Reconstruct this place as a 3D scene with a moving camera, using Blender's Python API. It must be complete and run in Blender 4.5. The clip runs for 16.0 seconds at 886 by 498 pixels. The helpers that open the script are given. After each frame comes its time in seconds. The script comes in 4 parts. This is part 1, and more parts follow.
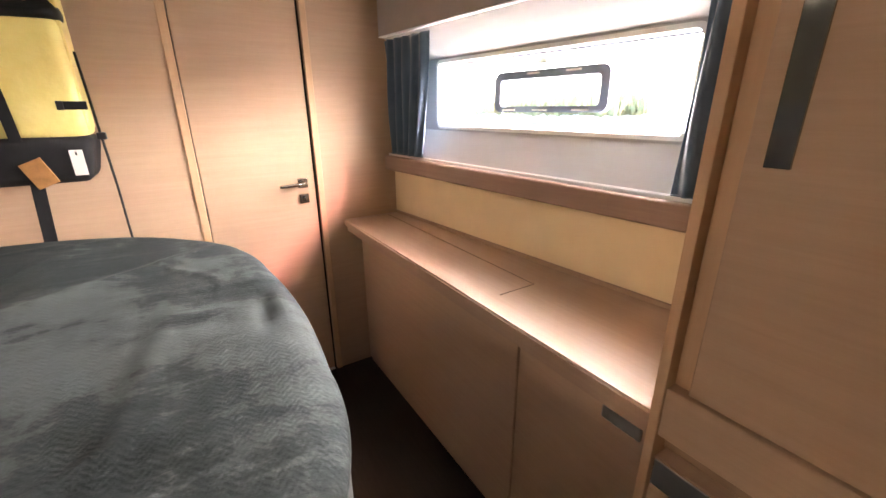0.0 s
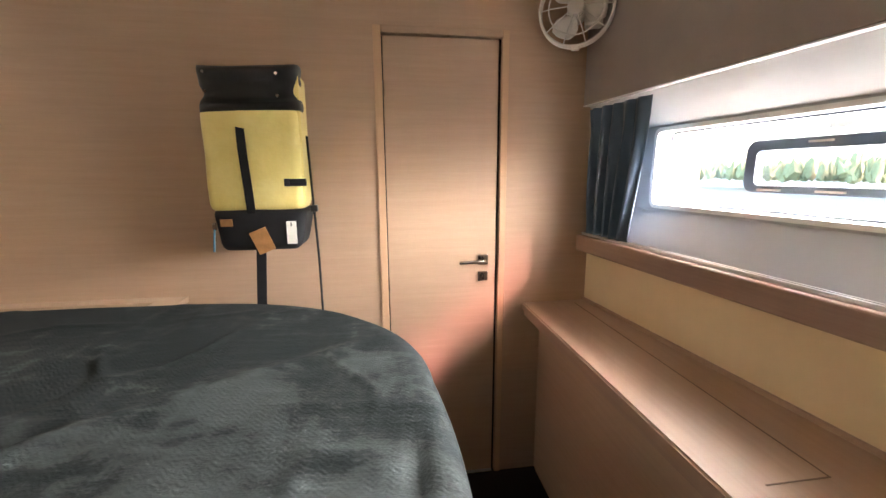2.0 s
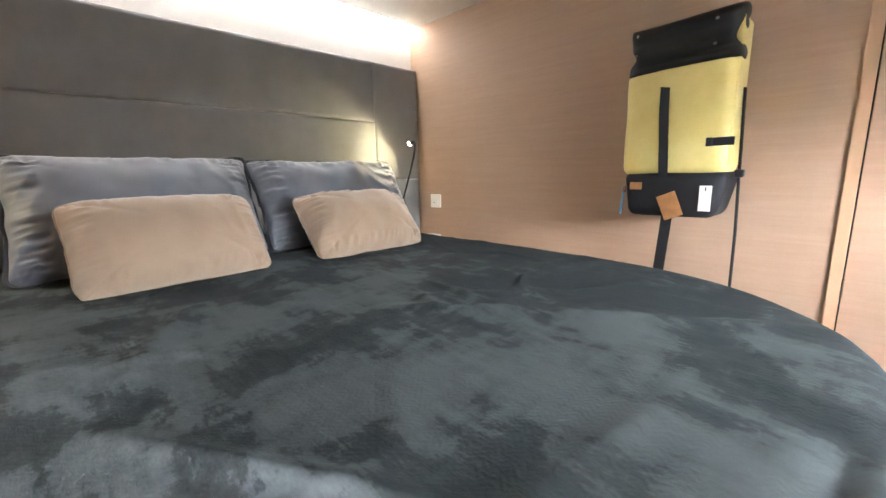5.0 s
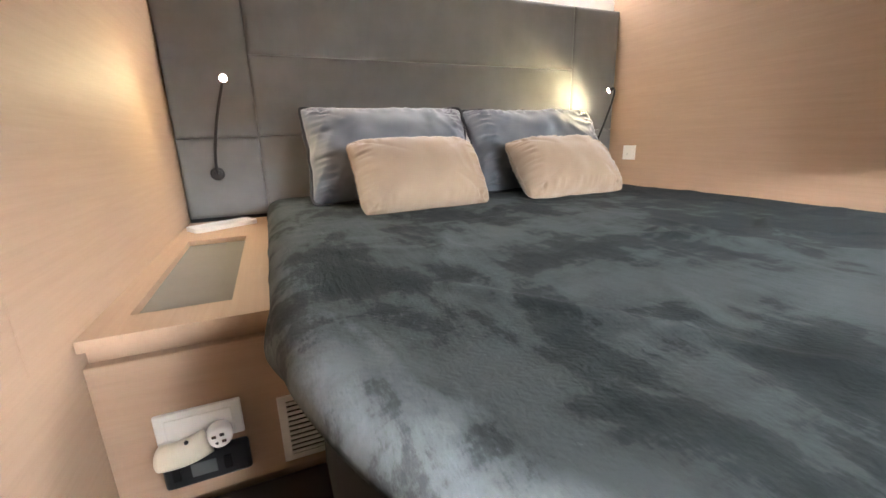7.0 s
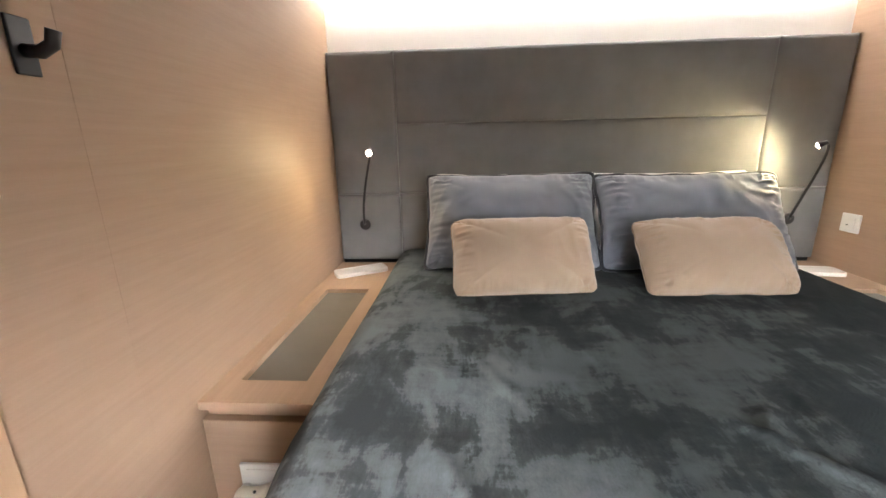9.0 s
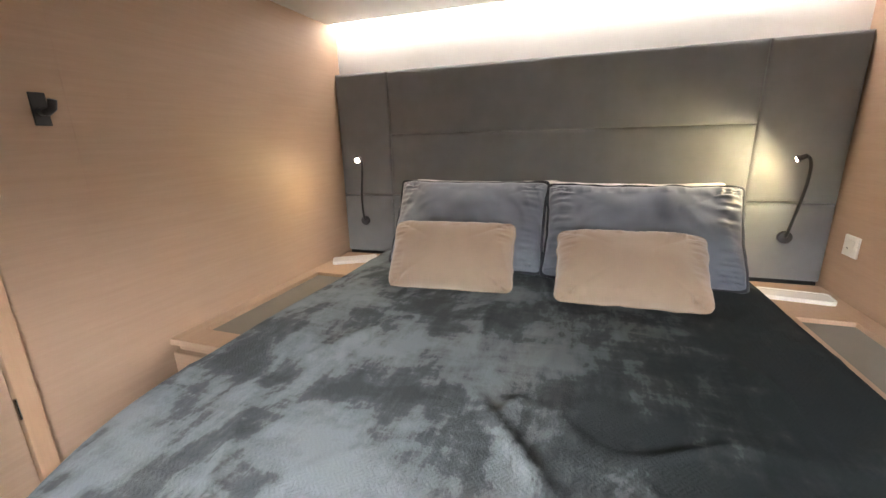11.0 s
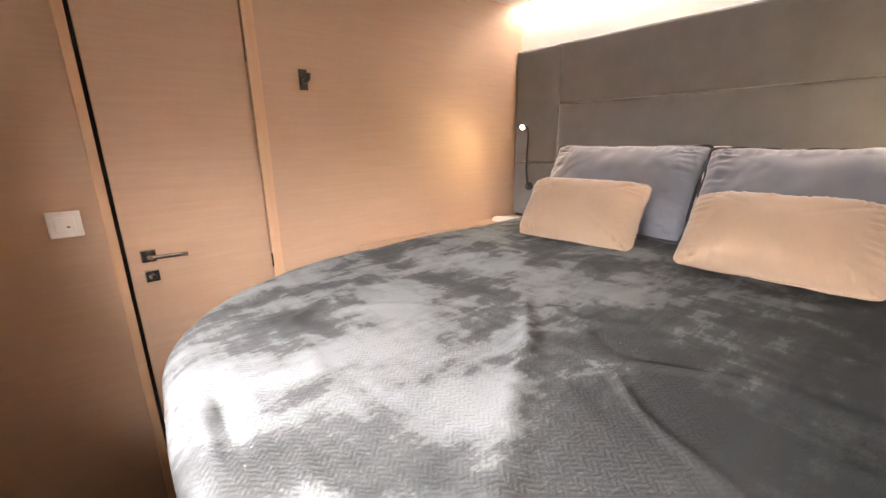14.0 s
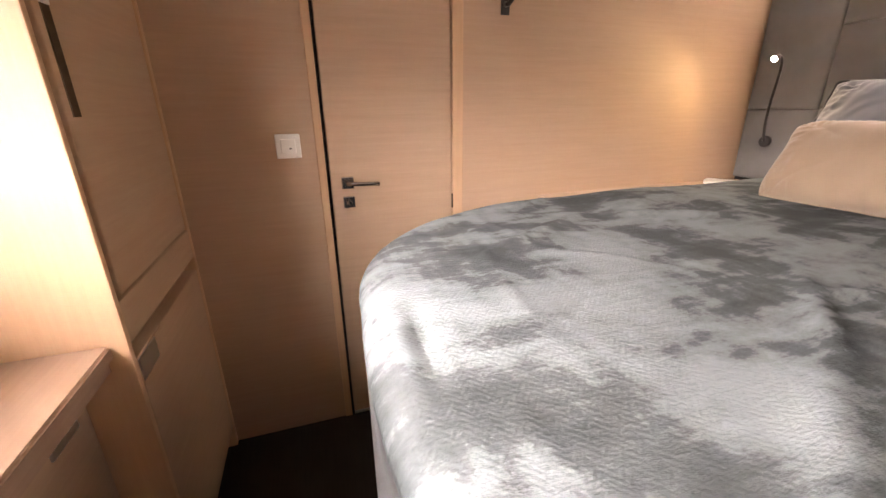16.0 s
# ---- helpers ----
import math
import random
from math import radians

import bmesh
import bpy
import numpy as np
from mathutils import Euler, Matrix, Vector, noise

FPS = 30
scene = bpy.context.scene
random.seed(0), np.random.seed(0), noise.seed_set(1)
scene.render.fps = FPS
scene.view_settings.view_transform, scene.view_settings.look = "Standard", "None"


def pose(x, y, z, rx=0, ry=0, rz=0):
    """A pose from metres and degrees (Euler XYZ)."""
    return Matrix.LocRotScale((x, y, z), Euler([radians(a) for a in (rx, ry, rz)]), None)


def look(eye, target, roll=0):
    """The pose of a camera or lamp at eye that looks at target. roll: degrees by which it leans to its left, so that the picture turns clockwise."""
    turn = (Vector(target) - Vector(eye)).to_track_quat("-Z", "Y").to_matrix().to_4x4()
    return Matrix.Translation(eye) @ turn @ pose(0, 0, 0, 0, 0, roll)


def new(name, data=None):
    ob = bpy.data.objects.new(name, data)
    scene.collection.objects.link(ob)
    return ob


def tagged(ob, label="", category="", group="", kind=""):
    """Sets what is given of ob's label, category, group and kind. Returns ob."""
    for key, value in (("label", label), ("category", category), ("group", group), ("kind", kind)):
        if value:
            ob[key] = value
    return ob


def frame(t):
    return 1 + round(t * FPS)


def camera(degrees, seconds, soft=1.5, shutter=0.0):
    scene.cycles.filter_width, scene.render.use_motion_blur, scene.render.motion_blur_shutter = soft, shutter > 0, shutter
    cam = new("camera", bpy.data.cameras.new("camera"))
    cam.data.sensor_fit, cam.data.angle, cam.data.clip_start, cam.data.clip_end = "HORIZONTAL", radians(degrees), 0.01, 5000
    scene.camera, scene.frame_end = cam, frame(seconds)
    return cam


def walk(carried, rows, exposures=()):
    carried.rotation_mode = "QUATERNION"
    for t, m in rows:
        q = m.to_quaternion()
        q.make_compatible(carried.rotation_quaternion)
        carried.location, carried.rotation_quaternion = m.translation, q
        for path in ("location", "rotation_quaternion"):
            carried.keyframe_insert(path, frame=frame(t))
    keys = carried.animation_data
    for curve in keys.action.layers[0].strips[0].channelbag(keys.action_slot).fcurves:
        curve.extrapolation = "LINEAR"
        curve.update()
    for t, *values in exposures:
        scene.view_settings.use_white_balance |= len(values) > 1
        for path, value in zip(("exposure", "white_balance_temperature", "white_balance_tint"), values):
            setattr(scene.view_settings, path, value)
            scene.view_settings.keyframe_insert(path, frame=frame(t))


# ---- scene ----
cam = camera(95.4, 16.0)
PATH = [
    (0, (1.944, 0.335, 1.421), (2.957, 1.927, 0.76), -0.4),
    (0.5, (1.962, 0.454, 1.448), (2.911, 2.118, 0.873), -0.2),
    (1, (2.003, 0.508, 1.467), (2.795, 2.279, 0.979), -0.2),
    (1.5, (1.998, 0.558, 1.462), (2.578, 2.425, 1.04), -0.2),
    (2, (1.995, 0.612, 1.466), (2.269, 2.558, 1.094), -0.3),
    (2.5, (2.002, 0.633, 1.468), (1.908, 2.599, 1.109), -0.4),
    (3, (1.994, 0.66, 1.448), (1.52, 2.573, 1.107), -0.6),
    (3.5, (1.977, 0.684, 1.445), (1.151, 2.474, 1.107), -0.8),
    (4, (1.985, 0.672, 1.435), (0.877, 2.304, 1.104), -0.9),
    (6.5, (2.026, 0.400, 1.240), (0.342, 1.367, 0.752), -1.4),
    (7, (1.995, 0.345, 1.285), (0.212, 1.088, 0.766), -1.6),
    (7.5, (1.992, 0.373, 1.342), (0.13, 0.877, 0.816), -1.5),
    (8, (1.991, 0.456, 1.44), (0.077, 0.713, 0.921), -1.4),
    (10.5, (2.008, 1.126, 1.615), (0.147, 0.611, 1.094), -1.4),
    (11, (2.079, 1.334, 1.619), (0.254, 0.702, 1.099), -1.4),
    (11.5, (2.08, 1.503, 1.598), (0.294, 0.763, 1.085), -1.2),
    (12, (2.024, 1.626, 1.597), (0.3, 0.754, 1.082), -1.1),
    (12.5, (2.008, 1.688, 1.588), (0.367, 0.665, 1.076), -1.1),
    (13, (2.045, 1.725, 1.557), (0.522, 0.529, 1.056), -1.1),
    (13.5, (2.088, 1.745, 1.519), (0.7, 0.397, 1.013), -1.1),
    (14, (2.113, 1.756, 1.469), (0.863, 0.284, 0.946), -1.0),
    (14.5, (2.135, 1.769, 1.428), (1.019, 0.206, 0.871), -0.8),
    (15, (2.151, 1.758, 1.38), (1.171, 0.123, 0.777), -0.7),
    (15.5, (2.152, 1.679, 1.359), (1.341, -0.031, 0.712), -0.6),
    (16, (2.149, 1.584, 1.359), (1.566, -0.207, 0.688), -0.7),
]
walk(cam, [(t, look(eye, target, roll)) for t, eye, target, roll in PATH],
     [(0, 3.65, 7300, 17), (2.5, 3.12, 6700, 9), (4, 3.35, 6000, 8), (7, 3.82, 6250, 9), (10.5, 3.22, 6400, 11), (12.5, 3.42, 6050, 9), (14, 3.8, 7300, 22), (16, 3.65, 7500, 23)])

# ---- light ----
world = bpy.data.worlds.new("sky")
scene.world = world
world.use_nodes = True
wn = world.node_tree.nodes
wl = world.node_tree.links
sky = wn.new("ShaderNodeTexSky")
sky.sky_type = 'NISHITA'
sky.sun_disc = False
SUN_WAY = Vector((-0.90, 1.0, -0.76)).normalized()
sky.sun_elevation = math.asin(-SUN_WAY.z)
sky.sun_rotation = math.atan2(-SUN_WAY.x, -SUN_WAY.y)
wl.new(sky.outputs[0], wn["Background"].inputs[0])
wn["Background"].inputs[1].default_value = 0.15

sun = new("sun", bpy.data.lights.new("sun", 'SUN'))
sun.data.energy = 1.2
sun.data.angle = radians(8.0)
sun.data.color = (1.0, 0.46, 0.54)
sun.rotation_euler = SUN_WAY.to_track_quat('-Z', 'Y').to_euler()

# ---- plan (metres) ----
WID = 2.338            # between the two side walls
CEIL = 2.225
HB_TOP = 1.982
TH = radians(5.4)      # the hull side runs slightly askew
HULL = Matrix.Translation((2.912, WID, 0)) @ Matrix((
    (math.sin(TH), math.cos(TH), 0, 0), (-math.cos(TH), math.sin(TH), 0, 0), (0, 0, 1, 0), (0, 0, 0, 1)))
# in the hull's own frame: x along the wall from the north corner, y outwards, z up


# added area lamp, standing in for the high sky in front of the window's opening
sky_lamp = new("window_sky", bpy.data.lights.new("window_sky", 'AREA'))
sky_lamp.data.shape = 'RECTANGLE'
sky_lamp.data.size, sky_lamp.data.size_y = 20.0, 2.0
sky_lamp.data.energy = 1350
sky_lamp.data.color = (0.97, 0.98, 1.0)
sky_lamp.matrix_basis = HULL @ look((0.5, 2.6, 2.68), (0.7, 0.0, 1.42))


# ---- materials ----
def mat(name, rough=0.6, metal=0.0):
    m = bpy.data.materials.new(name)
    m.use_nodes = True
    b = m.node_tree.nodes["Principled BSDF"]
    b.inputs["Roughness"].default_value = rough
    b.inputs["Metallic"].default_value = metal
    return m, m.node_tree.nodes, m.node_tree.links, b


def coords(n, l, scale=(1, 1, 1), rot=(0, 0, 0)):
    tc = n.new("ShaderNodeTexCoord")
    mp = n.new("ShaderNodeMapping")
    mp.inputs["Scale"].default_value = scale
    mp.inputs["Rotation"].default_value = rot
    l.new(tc.outputs["Object"], mp.inputs["Vector"])
    return mp.outputs[0]


def noise_tex(n, l, vec, scale, detail=4, rough=0.55):
    t = n.new("ShaderNodeTexNoise")
    t.inputs["Scale"].default_value = scale
    t.inputs["Detail"].default_value = detail
    t.inputs["Roughness"].default_value = rough
    l.new(vec, t.inputs["Vector"])
    return t.outputs["Fac"]


def ramp(n, l, fac, stops):
    r = n.new("ShaderNodeValToRGB")
    e = r.color_ramp.elements
    while len(e) < len(stops):
        e.new(0.5)
    for k, (p, c) in enumerate(stops):
        e[k].position = p
        e[k].color = (*c, 1) if len(c) == 3 else c
    l.new(fac, r.inputs[0])
    return r.outputs[0]


def mix(n, l, fac, a, b, mode='MIX'):
    x = n.new("ShaderNodeMix")
    x.data_type = 'RGBA'
    x.blend_type = mode
    for sock, val in ((x.inputs[0], fac), (x.inputs[6], a), (x.inputs[7], b)):
        if isinstance(val, (int, float)):
            sock.default_value = val
        elif isinstance(val, tuple):
            sock.default_value = (*val, 1)
        else:
            l.new(val, sock)
    return x.outputs[2]


def bump(n, l, b, height, strength=0.3, dist=0.002):
    x = n.new("ShaderNodeBump")
    x.inputs["Strength"].default_value = strength
    x.inputs["Distance"].default_value = dist
    l.new(height, x.inputs["Height"])
    l.new(x.outputs[0], b.inputs["Normal"])


def wood(name, light, dark, axis, rough=0.6):
    """Brushed oak laminate, the grain along the given axis."""
    m, n, l, b = mat(name, rough)
    b.inputs["Specular IOR Level"].default_value = 0.36
    s = [26, 26, 26]
    s["xyz".index(axis)] = 1.1
    v = coords(n, l, s)
    g = noise_tex(n, l, v, 3.0, 6, 0.6)
    s2 = [130, 130, 130]
    s2["xyz".index(axis)] = 6
    f = noise_tex(n, l, coords(n, l, s2), 2.0, 3)
    big = noise_tex(n, l, coords(n, l, (1.4, 1.4, 1.4)), 1.0, 2)
    c = ramp(n, l, g, [(0.3, dark), (0.7, light)])
    c = mix(n, l, 0.25, c, ramp(n, l, f, [(0.35, dark), (0.65, light)]))
    c = mix(n, l, 0.3, c, ramp(n, l, big, [(0.3, tuple(0.86 * q for q in light)), (0.7, light)]), 'MULTIPLY')
    l.new(c, b.inputs["Base Color"])
    bump(n, l, b, f, 0.12, 0.0006)
    return m


def plain(name, col, rough=0.5, metal=0.0, var=0.12, scale=6, grain=0, bstr=0.1):
    m, n, l, b = mat(name, rough, metal)
    v = coords(n, l)
    g = noise_tex(n, l, v, scale, 4)
    lo = tuple(max(0, q * (1 - var)) for q in col)
    hi = tuple(min(1, q * (1 + var)) for q in col)
    l.new(ramp(n, l, g, [(0.3, lo), (0.7, hi)]), b.inputs["Base Color"])
    if grain:
        bump(n, l, b, noise_tex(n, l, v, grain, 2), bstr, 0.001)
    return m


def fabric(name, col, var=0.15, weave=900, rough=0.9, sheen=0.3, bstr=0.25):
    m, n, l, b = mat(name, rough)
    v = coords(n, l)
    g = noise_tex(n, l, v, 9, 4)
    f = noise_tex(n, l, v, weave, 2)
    lo = tuple(q * (1 - var) for q in col)
    hi = tuple(min(1, q * (1 + var)) for q in col)
    c = ramp(n, l, g, [(0.3, lo), (0.7, hi)])
    c = mix(n, l, 0.35, c, ramp(n, l, f, [(0.3, lo), (0.7, hi)]))
    l.new(c, b.inputs["Base Color"])
    b.inputs["Sheen Weight"].default_value = sheen
    b.inputs["Sheen Roughness"].default_value = 0.5
    bump(n, l, b, f, bstr, 0.0008)
    return m


def glow(name, col, strength):
    m = bpy.data.materials.new(name)
    m.use_nodes = True
    n = m.node_tree.nodes
    b = n["Principled BSDF"]
    b.inputs["Base Color"].default_value = (*col, 1)
    b.inputs["Emission Color"].default_value = (*col, 1)
    b.inputs["Emission Strength"].default_value = strength
    return m


OAK_L, OAK_D = (0.555, 0.405, 0.290), (0.495, 0.355, 0.250)
WOOD_X = wood("oak grain x", OAK_L, OAK_D, 'x')
WOOD_Y = wood("oak grain y", OAK_L, OAK_D, 'y')
WOOD_Z = wood("oak grain z", (0.65, 0.45, 0.295), (0.59, 0.40, 0.26), 'z')
LEDGE = wood("ledge oak", (0.40, 0.285, 0.225), (0.34, 0.235, 0.185), 'x', 0.5)
COUNTER = wood("counter oak", (0.50, 0.36, 0.265), (0.44, 0.305, 0.225), 'y', 0.4)
FLOOR = wood("dark floor", (0.030, 0.020, 0.018), (0.012, 0.008, 0.008), 'y', 0.4)
WHITE = plain("white panel", (0.80, 0.78, 0.74), 0.55, var=0.03, scale=3, grain=300, bstr=0.03)
LINER = plain("hull liner", (0.42, 0.42, 0.415), 0.45, var=0.03, scale=3)
VINYL = fabric("taupe vinyl", (0.33, 0.285, 0.265), 0.07, 500, 0.7, 0.1, 0.1)
CREAM = fabric("cream cloth", (0.74, 0.60, 0.38), 0.05, 700, 0.9, 0.2, 0.15)
GREYCLOTH = fabric("grey upholstery", (0.165, 0.167, 0.166), 0.12, 800, 0.92, 0.35)
BASECLOTH = fabric("bed base cloth", (0.020, 0.020, 0.021), 0.15, 700, 0.92, 0.1)
SATIN = fabric("blue grey satin", (0.135, 0.150, 0.178), 0.07, 1200, 0.5, 0.25, 0.08)
PIPING = fabric("dark piping", (0.02, 0.022, 0.03), 0.1, 600, 0.8, 0.2)
BEIGE = fabric("beige cushion cloth", (0.30, 0.215, 0.145), 0.07, 700, 0.9, 0.35, 0.3)
WHITECLOTH = fabric("white cotton", (0.78, 0.76, 0.73), 0.05, 900, 0.85, 0.2)
CURTAIN = fabric("slate blue curtain", (0.060, 0.105, 0.165), 0.15, 700, 0.8, 0.35)
NAVY = fabric("black webbing", (0.006, 0.006, 0.009), 0.3, 900, 0.8, 0.0)
BLACKCLOTH = fabric("black lining", (0.006, 0.006, 0.006), 0.4, 60, 0.5, 0.0, 0.6)
LEATHER = plain("tan leather", (0.33, 0.16, 0.055), 0.6, var=0.2, scale=40, grain=300)
STEPSKIN = plain("dark step covering", (0.035, 0.024, 0.021), 0.45, var=0.2, scale=20, grain=400)
MATGREY = fabric("grey inset mat", (0.19, 0.17, 0.135), 0.08, 700, 0.9, 0.1)
PLASTIC = plain("white plastic", (0.80, 0.79, 0.76), 0.35, var=0.02)
FANWHITE = plain("fan plastic", (0.74, 0.72, 0.68), 0.4, var=0.04)
BLACK = plain("black plastic", (0.015, 0.015, 0.018), 0.35, var=0.15, scale=30)
SEAL = plain("black seal", (0.006, 0.006, 0.006), 0.8, var=0.2)
CHROME = plain("satin chrome", (0.42, 0.41, 0.40), 0.16, 1.0, 0.05)
ALU = plain("brushed aluminium", (0.70, 0.69, 0.67), 0.35, 1.0, 0.05)
# black gasket tinted slate blue: the window's veiling glare is in the colour
GASKET_HAZED = plain("glare-hazed hatch gasket", (0.11, 0.14, 0.19), 0.5, var=0.15)
CLEARPL = plain("clear plastic", (0.85, 0.85, 0.82), 0.15, var=0.03)
DARKMIRROR = plain("smoked mirror", (0.22, 0.22, 0.20), 0.08, 1.0, 0.05)
LED = glow("led strip", (1.0, 0.91, 0.84), 6.8)
LED_EDGE = glow("led strip at the ceiling", (1.0, 0.93, 0.88), 2.7)
BULB = glow("reading led", (1.0, 0.80, 0.50), 60.0)
# leaf green much paled, so outdoor glare and haze sit in the base colour
FOLIAGE_HAZED = fabric("glare-paled far foliage", (0.34, 0.38, 0.22), 0.35, 3, 0.9, 0.0)
TEAL = plain("teal paint", (0.22, 0.40, 0.38), 0.4, var=0.05)
QUAY = plain("pale water", (0.14, 0.17, 0.17), 0.35, var=0.15, scale=1.5)
LABELCARD = plain("white card", (0.85, 0.83, 0.79), 0.6, var=0.02)
BLUECORD = plain("blue cord", (0.12, 0.30, 0.50), 0.6, var=0.1)


def yellow_tarp():
    m, n, l, b = mat("yellow tarpaulin", 0.42)
    v = coords(n, l)
    g = noise_tex(n, l, v, 7, 5, 0.6)
    c = ramp(n, l, g, [(0.3, (0.74, 0.60, 0.19)), (0.7, (0.83, 0.71, 0.28))])
    l.new(c, b.inputs["Base Color"])
    bump(n, l, b, noise_tex(n, l, v, 14, 4), 0.35, 0.01)
    return m


YELLOW = yellow_tarp()


BED_TOP = 1.05
# sweeps of the nap: centre x, y, half length, half width, turn, lift
SWEEPS = ((1.07, 1.20, 0.46, 0.17, 72, 0.16), (0.88, 0.48, 0.28, 0.18, 80, 0.14), (1.17, 0.80, 0.30, 0.17, 60, 0.16), (0.84, 1.52, 0.28, 0.13, 75, 0.16),
          (1.66, 1.02, 0.42, 0.30, 50, 0.13), (1.62, 0.46, 0.30, 0.14, 15, 0.12), (1.75, 1.42, 0.34, 0.12, 60, 0.11), (0.92, 0.90, 0.30, 0.12, 70, -0.18),
          (1.31, 1.01, 0.28, 0.14, 60, -0.19), (0.98, 1.90, 0.80, 0.26, 4, -0.16), (1.05, 1.45, 0.16, 0.12, 40, -0.13), (1.83, 0.86, 0.22, 0.16, 60, -0.14),
          (1.31, 0.47, 0.26, 0.10, 10, -0.14), (1.34, 1.43, 0.30, 0.12, 50, -0.16), (1.52, 1.58, 0.50, 0.18, 20, -0.14))


def plush():
    """Dark grey-green plush: brushed nap in uneven pale patches over a fine herringbone."""
    m, n, l, b = mat("plush blanket", 0.95)
    v = coords(n, l)
    warp = n.new("ShaderNodeTexNoise")
    warp.inputs["Scale"].default_value = 2.2
    warp.inputs["Detail"].default_value = 3
    l.new(v, warp.inputs["Vector"])
    add = n.new("ShaderNodeVectorMath")
    add.operation = 'MULTIPLY_ADD'
    add.inputs[1].default_value = (0.30, 0.30, 0.30)
    l.new(warp.outputs["Color"], add.inputs[0])
    l.new(v, add.inputs[2])
    st = n.new("ShaderNodeMapping")
    st.inputs["Scale"].default_value = (2.0, 2.9, 1.0)
    st.inputs["Rotation"].default_value = (0, 0, radians(28))
    l.new(add.outputs[0], st.inputs["Vector"])
    patch = noise_tex(n, l, st.outputs[0], 2.7, 8, 0.58)
    fine = noise_tex(n, l, coords(n, l, (60, 130, 60)), 1.5, 4, 0.7)
    dark, pale = (0.0150, 0.0190, 0.0200), (0.043, 0.050, 0.050)
    a = n.new("ShaderNodeMath")
    a.operation = 'MULTIPLY_ADD'
    a.inputs[1].default_value = 0.12
    l.new(fine, a.inputs[0])
    l.new(patch, a.inputs[2])
    # the pale patches fade out towards the far side of the cover
    far = n.new("ShaderNodeSeparateXYZ")
    l.new(add.outputs[0], far.inputs[0])
    side = n.new("ShaderNodeMapRange")
    side.interpolation_type = 'SMOOTHSTEP'
    side.inputs["From Min"].default_value = 1.15
    side.inputs["From Max"].default_value = 2.0
    side.inputs["To Max"].default_value = 0.11
    l.new(far.outputs[1], side.inputs["Value"])
    less = n.new("ShaderNodeMath")
    less.operation = 'SUBTRACT'
    l.new(a.outputs[0], less.inputs[0])
    l.new(side.outputs[0], less.inputs[1])
    # where a hand has drawn the nap up (pale) or down (dark)
    rag = n.new("ShaderNodeTexNoise")
    rag.inputs["Scale"].default_value = 7.0
    rag.inputs["Detail"].default_value = 7
    rag.inputs["Roughness"].default_value = 0.56
    l.new(v, rag.inputs["Vector"])
    torn = n.new("ShaderNodeVectorMath")
    torn.operation = 'MULTIPLY_ADD'
    torn.inputs[1].default_value = (0.24, 0.24, 0.0)
    l.new(rag.outputs["Color"], torn.inputs[0])
    off = n.new("ShaderNodeVectorMath")
    off.operation = 'SUBTRACT'
    off.inputs[1].default_value = (0.12, 0.12, 0.0)
    l.new(v, off.inputs[0])
    l.new(off.outputs[0], torn.inputs[2])
    total = less.outputs[0]
    for sx, sy, long_r, wide_r, turn, lift in SWEEPS:
        mp = n.new("ShaderNodeMapping")
        mp.vector_type = 'TEXTURE'
        mp.inputs["Location"].default_value = (sx, sy, BED_TOP)
        mp.inputs["Rotation"].default_value = (0, 0, radians(turn))
        mp.inputs["Scale"].default_value = (long_r, wide_r, 0.6)
        l.new(torn.outputs[0], mp.inputs["Vector"])
        ball = n.new("ShaderNodeTexGradient")
        ball.gradient_type = 'SPHERICAL'
        l.new(mp.outputs[0], ball.inputs["Vector"])
        up = n.new("ShaderNodeMath")
        up.operation = 'MULTIPLY_ADD'
        up.inputs[1].default_value = lift
        l.new(ball.outputs["Fac"], up.inputs[0])
        l.new(total, up.inputs[2])
        total = up.outputs[0]
    # strokes along the brushing
    sk = noise_tex(n, l, coords(n, l, (5, 22, 5), (0, 0, radians(24))), 1.6, 6, 0.66)
    # and finer ones across it, left by folding
    sk2 = noise_tex(n, l, coords(n, l, (26, 3.5, 5), (0, 0, radians(14))), 1.3, 5, 0.6)
    cross = n.new("ShaderNodeMath")
    cross.operation = 'MULTIPLY_ADD'
    cross.inputs[1].default_value = 0.24
    l.new(sk2, cross.inputs[0])
    l.new(total, cross.inputs[2])
    total = cross.outputs[0]
    a = n.new("ShaderNodeMath")
    a.operation = 'MULTIPLY_ADD'
    a.inputs[1].default_value = 0.30
    l.new(sk, a.inputs[0])
    shift = n.new("ShaderNodeMath")
    shift.operation = 'SUBTRACT'
    shift.inputs[1].default_value = 0.265
    l.new(total, shift.inputs[0])
    l.new(shift.outputs[0], a.inputs[2])
    c = ramp(n, l, a.outputs[0], [(0.42, dark), (0.535, tuple(0.75 * d + 0.25 * p for d, p in zip(dark, pale))), (0.565, tuple(0.35 * d + 0.65 * p for d, p in zip(dark, pale))), (0.68, pale)])
    l.new(c, b.inputs["Base Color"])
    b.inputs["Specular IOR Level"].default_value = 0.08
    b.inputs["Sheen Weight"].default_value = 0.01
    b.inputs["Sheen Roughness"].default_value = 0.4
    b.inputs["Sheen Tint"].default_value = (0.80, 0.90, 0.95, 1)
    # the pile lies over towards one corner of the bed and shines along its lie
    geo = n.new("ShaderNodeNewGeometry")
    lean = n.new("ShaderNodeVectorMath")
    lean.operation = 'ADD'
    lean.inputs[1].default_value = (0.38, 0.55, 0.0)
    l.new(geo.outputs["Normal"], lean.inputs[0])
    nrm = n.new("ShaderNodeVectorMath")
    nrm.operation = 'NORMALIZE'
    l.new(lean.outputs[0], nrm.inputs[0])
    pile = n.new("ShaderNodeBsdfGlossy")
    pile.inputs["Roughness"].default_value = 0.76
